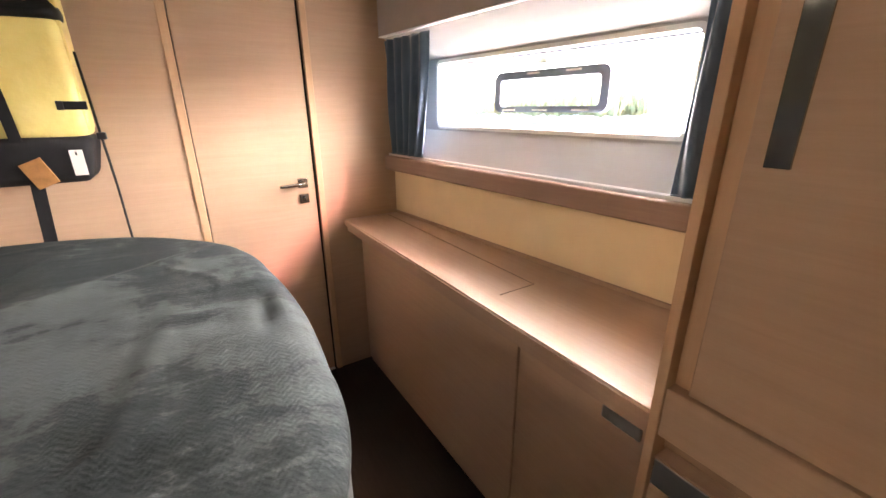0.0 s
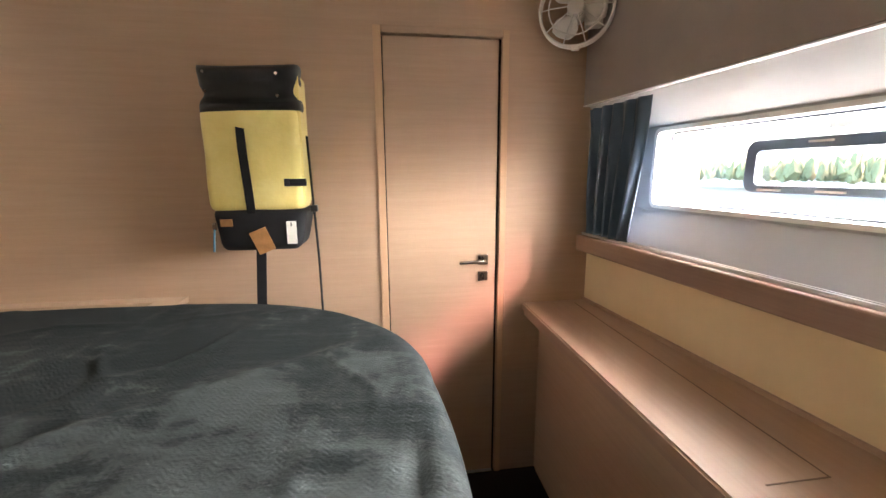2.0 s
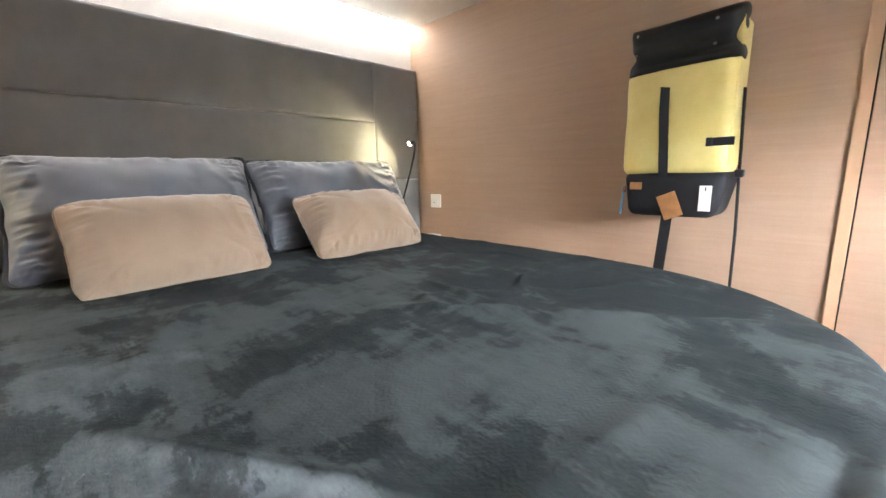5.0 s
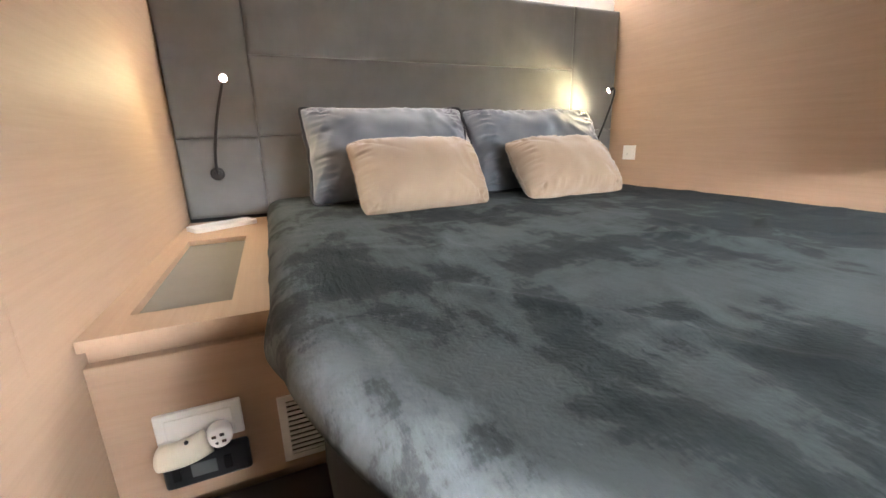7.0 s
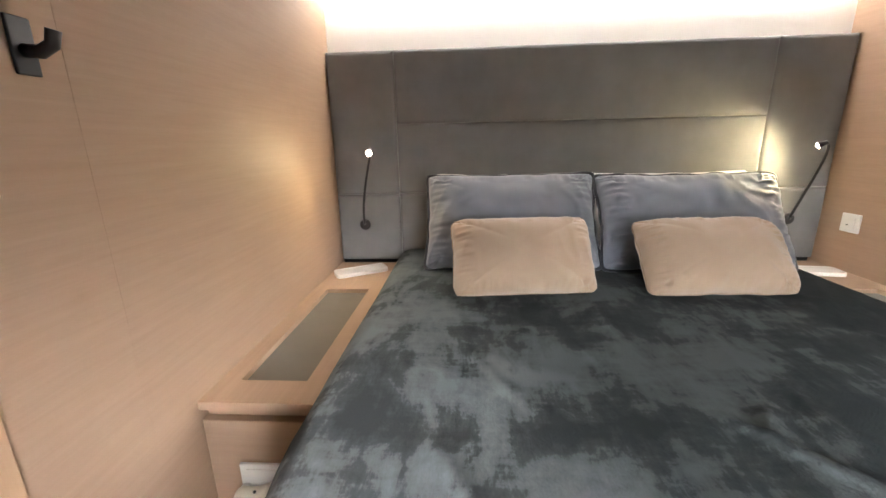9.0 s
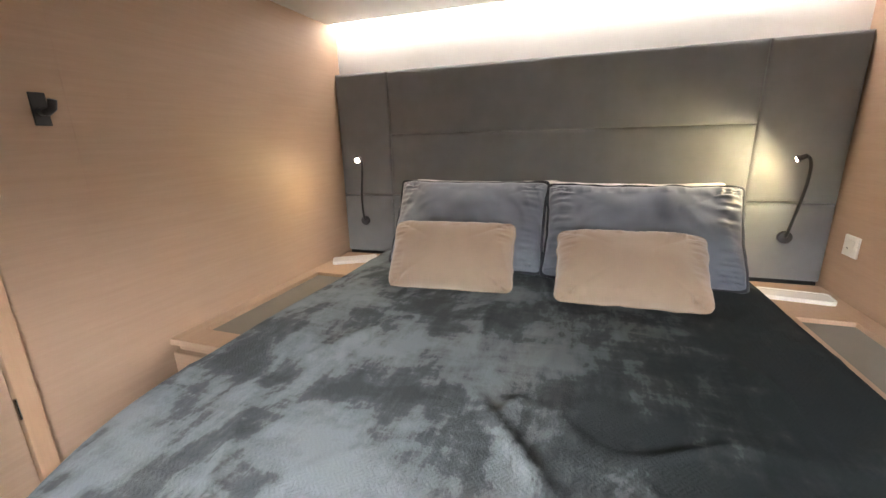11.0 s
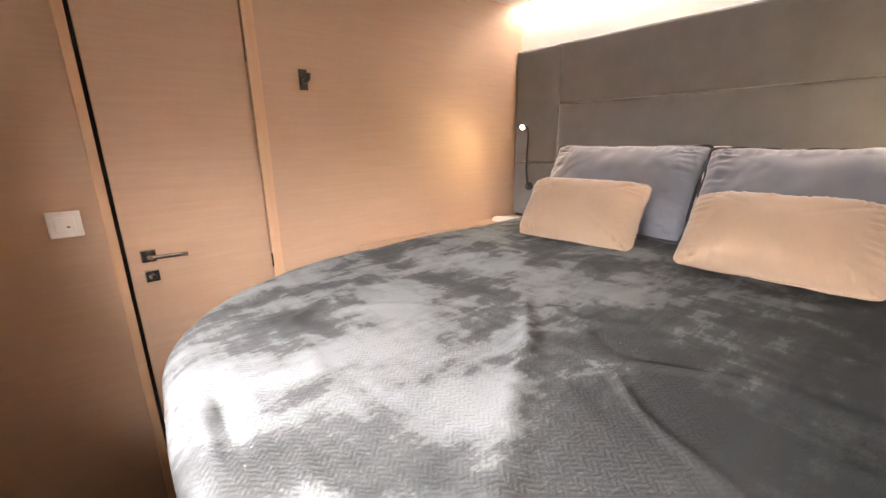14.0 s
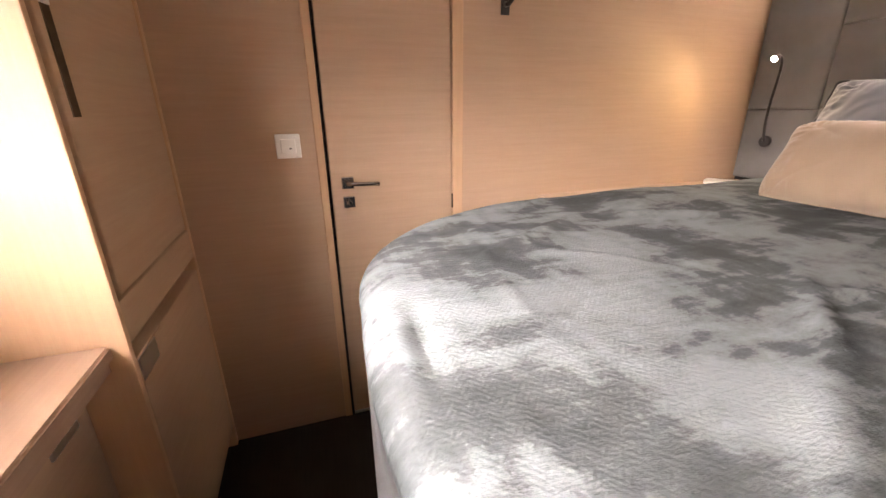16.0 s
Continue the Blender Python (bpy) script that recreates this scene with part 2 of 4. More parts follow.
    l.new(ramp(n, l, a.outputs[0], [(0.40, (0.30, 0.32, 0.33)), (0.525, (0.42, 0.45, 0.46)), (0.575, (0.64, 0.69, 0.71)), (0.70, (0.80, 0.86, 0.89))]), pile.inputs["Color"])
    blend = n.new("ShaderNodeMixShader")
    # seen along its lie the pile is glossy, seen against it it is dull
    lie = n.new("ShaderNodeVectorMath")
    lie.operation = 'ADD'
    lie.inputs[1].default_value = (0.22, 0.76, 0.0)
    l.new(geo.outputs["Normal"], lie.inputs[0])
    lien = n.new("ShaderNodeVectorMath")
    lien.operation = 'NORMALIZE'
    l.new(lie.outputs[0], lien.inputs[0])
    weight = n.new("ShaderNodeLayerWeight")
    l.new(lien.outputs[0], weight.inputs["Normal"])
    gloss = n.new("ShaderNodeMapRange")
    gloss.inputs["From Min"].default_value = 0.08
    gloss.inputs["From Max"].default_value = 0.62
    gloss.inputs["To Min"].default_value = 0.27
    gloss.inputs["To Max"].default_value = 0.03
    l.new(weight.outputs["Facing"], gloss.inputs["Value"])
    l.new(gloss.outputs[0], blend.inputs[0])
    l.new(b.outputs[0], blend.inputs[1])
    l.new(pile.outputs[0], blend.inputs[2])
    l.new(blend.outputs[0], n["Material Output"].inputs[0])
    # herringbone ribs: stripes whose slant flips from row to row
    sep = n.new("ShaderNodeSeparateXYZ")
    l.new(v, sep.inputs[0])

    def mth(op, p, q=None):
        x = n.new("ShaderNodeMath")
        x.operation = op
        for k, val in enumerate((p, q)):
            if val is None:
                continue
            if isinstance(val, (int, float)):
                x.inputs[k].default_value = val
            else:
                l.new(val, x.inputs[k])
        return x.outputs[0]
    row = mth('PINGPONG', mth('MULTIPLY', sep.outputs[0], 1.0), 0.016)
    ph = mth('MULTIPLY', mth('ADD', row, sep.outputs[1]), 2 * math.pi / 0.011)
    rib = mth('SINE', ph)
    # short drag marks in the pile
    drag = noise_tex(n, l, coords(n, l, (7, 40, 7), (0, 0, radians(31))), 1.2, 3, 0.5)
    h = mth('ADD', mth('MULTIPLY', rib, 0.085), mth('MULTIPLY', fine, 1.3))
    h = mth('ADD', h, mth('MULTIPLY', drag, 1.6))
    bump(n, l, b, h, 0.5, 0.003)
    bp = n.new("ShaderNodeBump")
    bp.inputs["Strength"].default_value = 0.5
    bp.inputs["Distance"].default_value = 0.003
    l.new(h, bp.inputs["Height"])
    l.new(nrm.outputs[0], bp.inputs["Normal"])
    l.new(bp.outputs[0], pile.inputs["Normal"])
    return m


PLUSH = plush()


def glass_mat():
    m = bpy.data.materials.new("window glass")
    m.use_nodes = True
    n, l = m.node_tree.nodes, m.node_tree.links
    b = n["Principled BSDF"]
    b.inputs["Transmission Weight"].default_value = 1.0
    b.inputs["Roughness"].default_value = 0.0
    b.inputs["IOR"].default_value = 1.45
    b.inputs["Base Color"].default_value = (0.97, 0.99, 0.98, 1)
    return m


GLASS = glass_mat()


# ---- mesh helpers ----
def link_bm(name, bm, material, parent=None, label="", smooth=False):
    me = bpy.data.meshes.new(name)
    bmesh.ops.recalc_face_normals(bm, faces=bm.faces[:])
    bm.to_mesh(me)
    bm.free()
    me.materials.append(material)
    if smooth:
        me.polygons.foreach_set("use_smooth", [True] * len(me.polygons))
    ob = new(name, me)
    if parent:
        ob.parent = parent
    if label:
        tagged(ob, label)
    return ob


def part(name, bm, material, parent, label="", smooth=False):
    return link_bm(name, bm, material, parent, label, smooth)


def thing(name, label, category, group="", kind="", m=None):
    ob = new(name)
    ob.empty_display_size = 0.1
    if m is not None:
        ob.matrix_basis = m
    return tagged(ob, label, category, group, kind)


def add_box(bm, a, b, bevel=0.0, seg=2, m=None):
    """A box from corner a to corner b, its edges rounded."""
    r = bmesh.ops.create_cube(bm, size=1.0)
    vs = r["verts"]
    for v in vs:
        v.co = Vector(((a[k] + b[k]) / 2 + v.co[k] * (b[k] - a[k]) for k in range(3)))
    if bevel:
        es = list({e for v in vs for e in v.link_edges})
        q = bmesh.ops.bevel(bm, geom=es, offset=bevel, segments=seg, affect='EDGES', profile=0.5)
        vs = list({v for f in q["faces"] for v in f.verts} | {v for v in vs if v.is_valid})
    if m is not None:
        bmesh.ops.transform(bm, matrix=m, verts=vs)
    return vs


def box(a, b, bevel=0.0, seg=2, m=None):
    bm = bmesh.new()
    add_box(bm, a, b, bevel, seg, m)
    return bm


def cyl(p, q, r, seg=24, r2=None, bevel=0.0):
    """A rod from p to q."""
    bm = bmesh.new()
    add_cyl(bm, p, q, r, seg, r2, bevel)
    return bm


def add_cyl(bm, p, q, r, seg=24, r2=None, bevel=0.0):
    p, q = Vector(p), Vector(q)
    d = q - p
    g = bmesh.ops.create_cone(bm, cap_ends=True, segments=seg, radius1=r, radius2=r if r2 is None else r2, depth=d.length)
    vs = g["verts"]
    m = Matrix.Translation((p + q) / 2) @ d.to_track_quat('Z', 'Y').to_matrix().to_4x4()
    bmesh.ops.transform(bm, matrix=m, verts=vs)
    if bevel:
        es = [e for e in {e for v in vs for e in v.link_edges} if any(len(f.verts) > 4 for f in e.link_faces)]
        bmesh.ops.bevel(bm, geom=es, offset=bevel, segments=2, affect='EDGES', profile=0.5)


def tube(path, radius, seg=10, flat=None, up=(0, 0, 1)):
    """A hose, or a flat strap (flat = half width, half thickness), along a polyline."""
    bm = bmesh.new()
    pts = [Vector(p) for p in path]
    rings = []
    for k, p in enumerate(pts):
        t = (pts[min(k + 1, len(pts) - 1)] - pts[max(k - 1, 0)]).normalized()
        s = t.cross(Vector(up))
        if s.length < 1e-4:
            s = t.cross(Vector((1, 0, 0)))
        s.normalize()
        w = s.cross(t)
        ring = []
        if flat:
            for a, c in ((1, 1), (-1, 1), (-1, -1), (1, -1)):
                ring.append(bm.verts.new(p + s * a * flat[0] + w * c * flat[1]))
        else:
            for j in range(seg):
                a = 2 * math.pi * j / seg
                ring.append(bm.verts.new(p + s * math.cos(a) * radius + w * math.sin(a) * radius))
        rings.append(ring)
    m = len(rings[0])
    for a, b in zip(rings, rings[1:]):
        for j in range(m):
            bm.faces.new((a[j], a[(j + 1) % m], b[(j + 1) % m], b[j]))
    bm.faces.new(rings[0])
    bm.faces.new(rings[-1])
    return bm


def bez(p0, p1, p2, p3, n=16):
    p0, p1, p2, p3 = (Vector(p) for p in (p0, p1, p2, p3))
    return [p0 * (1 - t) ** 3 + p1 * 3 * t * (1 - t) ** 2 + p2 * 3 * t * t * (1 - t) + p3 * t ** 3 for t in (k / n for k in range(n + 1))]


def ring_frame(bm, outer, inner, r_out, r_in, y0, y1, n=8):
    """A rounded rectangular ring in the x-z plane, from depth y0 to y1. outer, inner: x0, z0, x1, z1."""
    def loop(q, r, y):
        x0, z0, x1, z1 = q
        out = []
        for cx, cz, a0 in ((x1 - r, z1 - r, 0), (x0 + r, z1 - r, 90), (x0 + r, z0 + r, 180), (x1 - r, z0 + r, 270)):
            for k in range(n + 1):
                a = radians(a0 + 90 * k / n)
                out.append(bm.verts.new((cx + r * math.cos(a), y, cz + r * math.sin(a))))
        return out
    loops = [loop(outer, r_out, y0), loop(outer, r_out, y1), loop(inner, r_in, y1), loop(inner, r_in, y0)]
    m = len(loops[0])
    for a, b in zip(loops, loops[1:] + loops[:1]):
        for j in range(m):
            bm.faces.new((a[j], a[(j + 1) % m], b[(j + 1) % m], b[j]))


# ---- the shell ----
def structure(name, bm, material, label, category="wall"):
    return tagged(link_bm(name, bm, material), label, category, "", "structure")


tagged(link_bm("ground", box((-200, -200, -1.4), (400, 200, -1.3)), QUAY), "pale bright water round the boat", "water", "", "structure")
structure("floor", box((-0.1, -0.1, -0.06), (3.5, WID + 0.1, 0.0)), FLOOR, "dark brown timber cabin floor", "floor")
structure("ceiling", box((0.02, -0.1, CEIL), (3.5, WID + 0.1, CEIL + 0.06)), WHITE, "white panelled cabin ceiling", "ceiling")
structure("wall_west", box((-0.14, -0.1, 0), (-0.06, WID + 0.1, CEIL + 0.2)), WHITE, "white lit wall band above the headboard")


def side_wall(name, y0, y1, ox0, ox1, top, x_end):
    """A wall with a doorway from ox0 to ox1."""
    bm = bmesh.new()
    add_box(bm, (-0.14, y0, 0), (ox0, y1, CEIL + 0.1))
    add_box(bm, (ox1, y0, 0), (x_end, y1, CEIL + 0.1))
    add_box(bm, (ox0, y0, top), (ox1, y1, CEIL + 0.1))
    return structure(name, bm, WOOD_X, "pale oak veneered cabin wall with horizontal grain")


side_wall("wall_north", WID, WID + 0.07, 1.985, 2.492, 2.015, 3.45)
side_wall("wall_south", -0.07, 0.0, 1.575, 2.096, 2.015, 3.45)
structure("wall_joint", box((1.3085, 0.0, 0.98), (1.310, 0.0005, CEIL)), WOOD_X, "hairline joint between two oak wall panels", "trim")
# behind the closed doors
structure("door_backing_north", box((1.9, WID + 0.075, 0), (2.6, WID + 0.1, 2.1)), SEAL, "dark closed space behind the door")
structure("door_backing_south", box((1.5, -0.1, 0), (2.2, -0.075, 2.1)), SEAL, "dark closed space behind the door")


def cabin_door(name, x0, x1, latch, side, label):
    """Closed flush door. side: +1 in the north wall, -1 in the south wall; latch: the lock's x."""
    y = WID if side > 0 else 0.0
    s = -side          # into the room
    d = thing(name, label, "door", "", "structure")

    def ybox(xa, xb, ya, yb, za, zb, bev):
        a, b = sorted((y + s * ya, y + s * yb))
        return box((xa, a, za), (xb, b, zb), bev)
    part("leaf", ybox(x0, x1, -0.04, -0.003, 0.012, 2.0, 0.002), WOOD_X, d)
    far = latch > (x0 + x1) / 2
    # frame: two jambs and a head, proud of the wall
    part("jamb", ybox(x0 - (0.036 if side > 0 else 0.048), x0 - 0.004, -0.02, 0.008, 0.0, 2.034, 0.003), WOOD_Z, d, "pale solid oak door jamb")
    part("jamb", ybox(x1 + 0.013, x1 + 0.042, -0.02, 0.008, 0.0, 2.034, 0.003), WOOD_Z, d, "pale solid oak door jamb")
    part("head", ybox(x0 - 0.0035, x1 + 0.0125, -0.02, 0.0075, 2.006, 2.034, 0.003), WOOD_X, d)
    xs = (x1 + 0.001, x1 + 0.0125)
    part("seal", ybox(xs[0], xs[1], -0.04, -0.016, 0.0, 2.005, 0), SEAL, d, "black rubber door seal")
    part("threshold", ybox(x0, x1, -0.03, 0.002, 0.0, 0.008, 0.001), ALU, d, "thin metal threshold strip")
    for z in (0.98, 1.80):
        part("hinge", cyl((x0 - 0.002, y + s * 0.004, z - 0.03), (x0 - 0.002, y + s * 0.004, z + 0.03), 0.004, 12), CHROME, d, "small steel hinge")
    h = part("lever_plate", ybox(latch - 0.023, latch + 0.023, -0.003, 0.008, 1.083 - 0.023, 1.083 + 0.023, 0.003), CHROME, d, "square chrome lever rose")
    part("lever", tube([(latch, y + s * 0.008, 1.085), (latch, y + s * 0.045, 1.085), (latch - 0.012, y + s * 0.052, 1.085),
                        (latch - 0.05, y + s * 0.052, 1.083), (latch - 0.115, y + s * 0.050, 1.080)], 0.008, 12), CHROME, h, "chrome lever handle", True)
    k = part("lock_plate", ybox(latch - 0.022, latch + 0.022, -0.003, 0.007, 1.008 - 0.022, 1.008 + 0.022, 0.003), CHROME, d, "square chrome lock rose")
    part("thumb_turn", cyl((latch, y + s * 0.006, 1.008), (latch, y + s * 0.022, 1.008), 0.011, 20, None, 0.002), CHROME, k, "round chrome lock turn", True)
    part("turn_bar", ybox(latch - 0.003, latch + 0.003, 0.022, 0.028, 0.998, 1.018, 0.001), CHROME, k)
    return d


cabin_door("door_1", 2.0, 2.475, 2.418, 1, "closed pale oak cabin door with chrome lever handle")
cabin_door("door_2", 1.593, 2.077, 2.016, -1, "closed pale oak cabin door near the wardrobe")

# hull side: liner with the window's opening, ledge, overhead panel, cloth panel
S_END = 1.78
W0, W1, WZ0, WZ1 = 0.262, 1.40, 1.338, 1.618


def hull_structure(name, bm, material, label, category="wall"):
    ob = structure(name, bm, material, label, category)
    ob.matrix_basis = HULL
    return ob


bm = bmesh.new()
for a, b in (((-0.1, 0.105, 1.10), (W0, 0.15, 1.85)), ((W1, 0.105, 1.10), (S_END, 0.15, 1.85)),
             ((W0, 0.105, 1.10), (W1, 0.15, WZ0)), ((W0, 0.105, WZ1), (W1, 0.15, 1.85))):
    add_box(bm, a, b)
hull_structure("wall_east", bm, LINER, "white moulded hull liner round the window")
bm = bmesh.new()
for a, b in (((-0.1, 0.152, -0.1), (0.245, 0.19, 2.4)), ((1.417, 0.152, -0.1), (S_END + 1.0, 0.19, 2.4)),
             ((0.245, 0.152, -0.1), (1.417, 0.19, 1.322)), ((0.245, 0.152, 1.634), (1.417, 0.19, 2.4))):
    add_box(bm, a, b)
hull_structure("hull_side", bm, LINER, "white hull side behind the liner")
def liner_slope(d0, z0, d1, z1, t=0.004):
    bm = bmesh.new()
    k = [bm.verts.new((s, d, z)) for s in (-0.02, S_END) for d, z in ((d0, z0), (d1, z1), (d1 + 0.002, z1 + t), (d0 + 0.002, z0 + t))]
    for a, b, c, d in ((0, 1, 2, 3), (4, 5, 6, 7), (0, 1, 5, 4), (1, 2, 6, 5), (2, 3, 7, 6), (3, 0, 4, 7)):
        bm.faces.new((k[a], k[b], k[c], k[d]))
    return bm


hull_structure("liner_slope", liner_slope(-0.028, 1.7415, 0.104, 1.636), LINER, "white sloping liner above the window")
hull_structure("liner_slope", liner_slope(0.006, 1.186, 0.104, 1.318, -0.004), LINER, "white sloping liner below the window")
hull_structure("overhead_panel", box((-0.02, -0.055, 1.747), (S_END, 0.104, CEIL), 0.004), VINYL, "taupe vinyl panel above the window")
hull_structure("trim", box((-0.02, -0.057, 1.742), (S_END, -0.03, 1.7465), 0.001), PLASTIC, "thin pale edge strip under the overhead panel", "trim")
hull_structure("panel_back", box((-0.02, 0.0, 0.86), (S_END, 0.048, 1.112)), CREAM, "cream cloth panel under the ledge")
hull_structure("ledge", box((-0.02, -0.055, 1.112), (S_END, 0.104, 1.185), 0.006), LEDGE, "pale oak ledge under the window", "ledge")
bm = bmesh.new()
add_box(bm, (-0.02, -0.030, 1.185), (S_END, -0.022, 1.196), 0.001)
add_box(bm, (-0.02, -0.012, 1.185), (S_END, -0.004, 1.196), 0.001)
hull_structure("trim", bm, ALU, "aluminium curtain track on the ledge", "trim")


def window():
    w = thing("window_1", "long low hull window with a hinged hatch", "window", "", "structure", HULL)
    bm = bmesh.new()
    ring_frame(bm, (W0 - 0.012, WZ0 - 0.012, W1 + 0.012, WZ1 + 0.012), (W0 + 0.003, WZ0 + 0.003, W1 - 0.003, WZ1 - 0.003), 0.03, 0.022, 0.101, 0.172)
    part("window_frame", bm, PLASTIC, w, "white moulded window surround")
    bm = bmesh.new()
    ring_frame(bm, (W0 + 0.001, WZ0 + 0.001, W1 - 0.001, WZ1 - 0.001), (W0 + 0.010, WZ0 + 0.009, W1 - 0.010, WZ1 - 0.009), 0.022, 0.018, 0.168, 0.176)
    part("seal", bm, GASKET_HAZED, w, "thin dark glazing seal")
    g = part("pane", box((W0 + 0.02, 0.178, WZ0 + 0.0), (W1 - 0.02, 0.182, WZ1 - 0.0)), GLASS, w, "clear tinted pane")
    g.visible_shadow = False
    bm = bmesh.new()
    ring_frame(bm, (0.597, 1.402, 1.122, 1.556), (0.630, 1.424, 1.090, 1.527), 0.032, 0.016, 0.148, 0.177)
    h = part("hatch", bm, GASKET_HAZED, w, "dark rounded frame of the opening hatch")
    for x in (0.68, 0.84, 1.02):
        part("clip", box((x - 0.035, 0.144, 1.408), (x + 0.035, 0.149, 1.414), 0.001), ALU, h, "slim silver catch")
    for x in (0.80, 0.98):
        part("clip", box((x - 0.03, 0.144, 1.541), (x + 0.03, 0.149, 1.547), 0.001), ALU, h, "slim silver catch")
    part("stay", box((0.80, 0.160, 1.574), (0.86, 0.175, 1.600), 0.006), FANWHITE, w, "small pale plastic stay")


window()


def curtain(name, s0, s1, top0, top1, label):
    """A gathered curtain, hung from top edge s0..s1 and gathered lower down."""
    bm = bmesh.new()
    nu, nv = 90, 30
    grid = []
    for j in range(nv + 1):
        v = j / nv
        z = 1.198 + (1.728 - 1.198) * (1 - v)
        row = []
        for i in range(nu + 1):
            u = i / nu
            s = (s0 + (s1 - s0) * u) * (1 - v) + (top0 + (top1 - top0) * u) * v
            fold = math.sin(u * 2 * math.pi * 5.5 + 0.8 * math.sin(3 * v + u * 4)) * (0.014 + 0.008 * v)
            fold += 0.006 * math.sin(u * 31 + v * 2)
            row.append(bm.verts.new((s + 0.004 * math.sin(v * 5 + u * 20), -0.034 + fold * 0.8 + 0.010 * v, z)))
        grid.append(row)
    for j in range(nv):
        for i in range(nu):
            bm.faces.new((grid[j][i], grid[j][i + 1], grid[j + 1][i + 1], grid[j + 1][i]))
    t = thing(name, label, "curtain", "window curtains", "", HULL)
    c = part("cloth", bm, CURTAIN, t, "", True)
    so = c.modifiers.new("thick", 'SOLIDIFY')
    so.thickness = 0.002
    part("hem", box((min(top0, top1), -0.028, 1.1965), (max(top0, top1), -0.020, 1.2), 0.001), CURTAIN, t)
    return t


curtain("curtain", 0.012, 0.375, 0.012, 0.30, "gathered slate blue curtain drawn to the window's edge")
curtain("curtain", 1.45, 1.72, 1.44, 1.70, "gathered slate blue curtain beside the wardrobe panel")

# ---- counter and cabinets under the window ----
CZ = 0.873


def hull_x(y, d=0.0):
    return 2.912 + d / math.cos(TH) + (WID - y) * math.tan(TH)


bm = bmesh.new()
vs = [(2.607, 0.637), (hull_x(0.637) - 0.002, 0.637), (hull_x(WID - 0.002) - 0.002, WID - 0.002), (2.607, WID - 0.002)]
lo = [bm.verts.new((x, y, CZ - 0.036)) for x, y in vs]
hi = [bm.verts.new((x, y, CZ)) for x, y in vs]
for k in range(4):
    bm.faces.new((lo[k], lo[(k + 1) % 4], hi[(k + 1) % 4], hi[k]))
bm.faces.new(lo)
bm.faces.new(hi)
bmesh.ops.bevel(bm, geom=[e for e in bm.edges if abs(e.verts[0].co.x - 2.607) < 1e-4 and abs(e.verts[1].co.x - 2.607) < 1e-4 and abs(e.verts[0].co.z - e.verts[1].co.z) < 1e-4],
                offset=0.006, segments=3, affect='EDGES')
top = tagged(link_bm("worktop", bm, COUNTER), "pale oak worktop with a rounded front lip under the window", "worktop")
# lid outline let into the top
bm = bmesh.new()
add_box(bm, (2.842, 1.195, CZ - 0.001), (2.845, 2.30, CZ + 0.0012))
add_box(bm, (2.70, 1.193, CZ - 0.001), (2.845, 1.196, CZ + 0.0012))
part("lid_joint", bm, plain("joint shadow", (0.16, 0.10, 0.07), 0.7), top, "thin dark joint of a lid in the top")
bm = bmesh.new()
add_box(bm, (2.618, 0.64, CZ - 0.0365), (2.63, WID - 0.004, CZ - 0.060), 0.001)
part("lip", bm, COUNTER, top)
bm = bmesh.new()
add_box(bm, (-0.0, -0.016, CZ), (1.70, -0.001, CZ + 0.014), 0.004)
bat = part("back_batten", bm, COUNTER, top, "narrow oak batten along the back")
bat.matrix_basis = HULL


def under_cabinet(y0, y1, label, slot=None):
    c = thing("base_cabinet", label, "cabinet", "cabinets under the window")
    part("body", box((2.704, y0, 0.0), (3.0, y1, CZ - 0.064), 0.0), WOOD_Y, c)
    part("door", box((2.682, y0 + 0.002, 0.03), (2.7025, y1 - 0.002, CZ - 0.085), 0.002), WOOD_Y, c, "flush pale oak cabinet front")
    part("plinth", box((2.694, y0, 0.0), (2.7035, y1, 0.028)), WOOD_Y, c)
    if slot:
        part("finger_pull", box((2.676, slot[0], CZ - 0.150), (2.683, slot[1], CZ - 0.088), 0.004), ALU, c, "grey recessed finger pull")
    return c


under_cabinet(1.083, WID - 0.03, "long pale oak cabinet front under the worktop")
under_cabinet(0.64, 1.079, "pale oak cabinet front with a grey finger pull", (0.69, 0.79))
structure("filler_north", box((2.70, WID - 0.028, 0.0), (2.95, WID - 0.001, CZ - 0.04)), WOOD_Z, "narrow oak filler beside the cabinet")

# ---- wardrobe ----
WX = 2.575


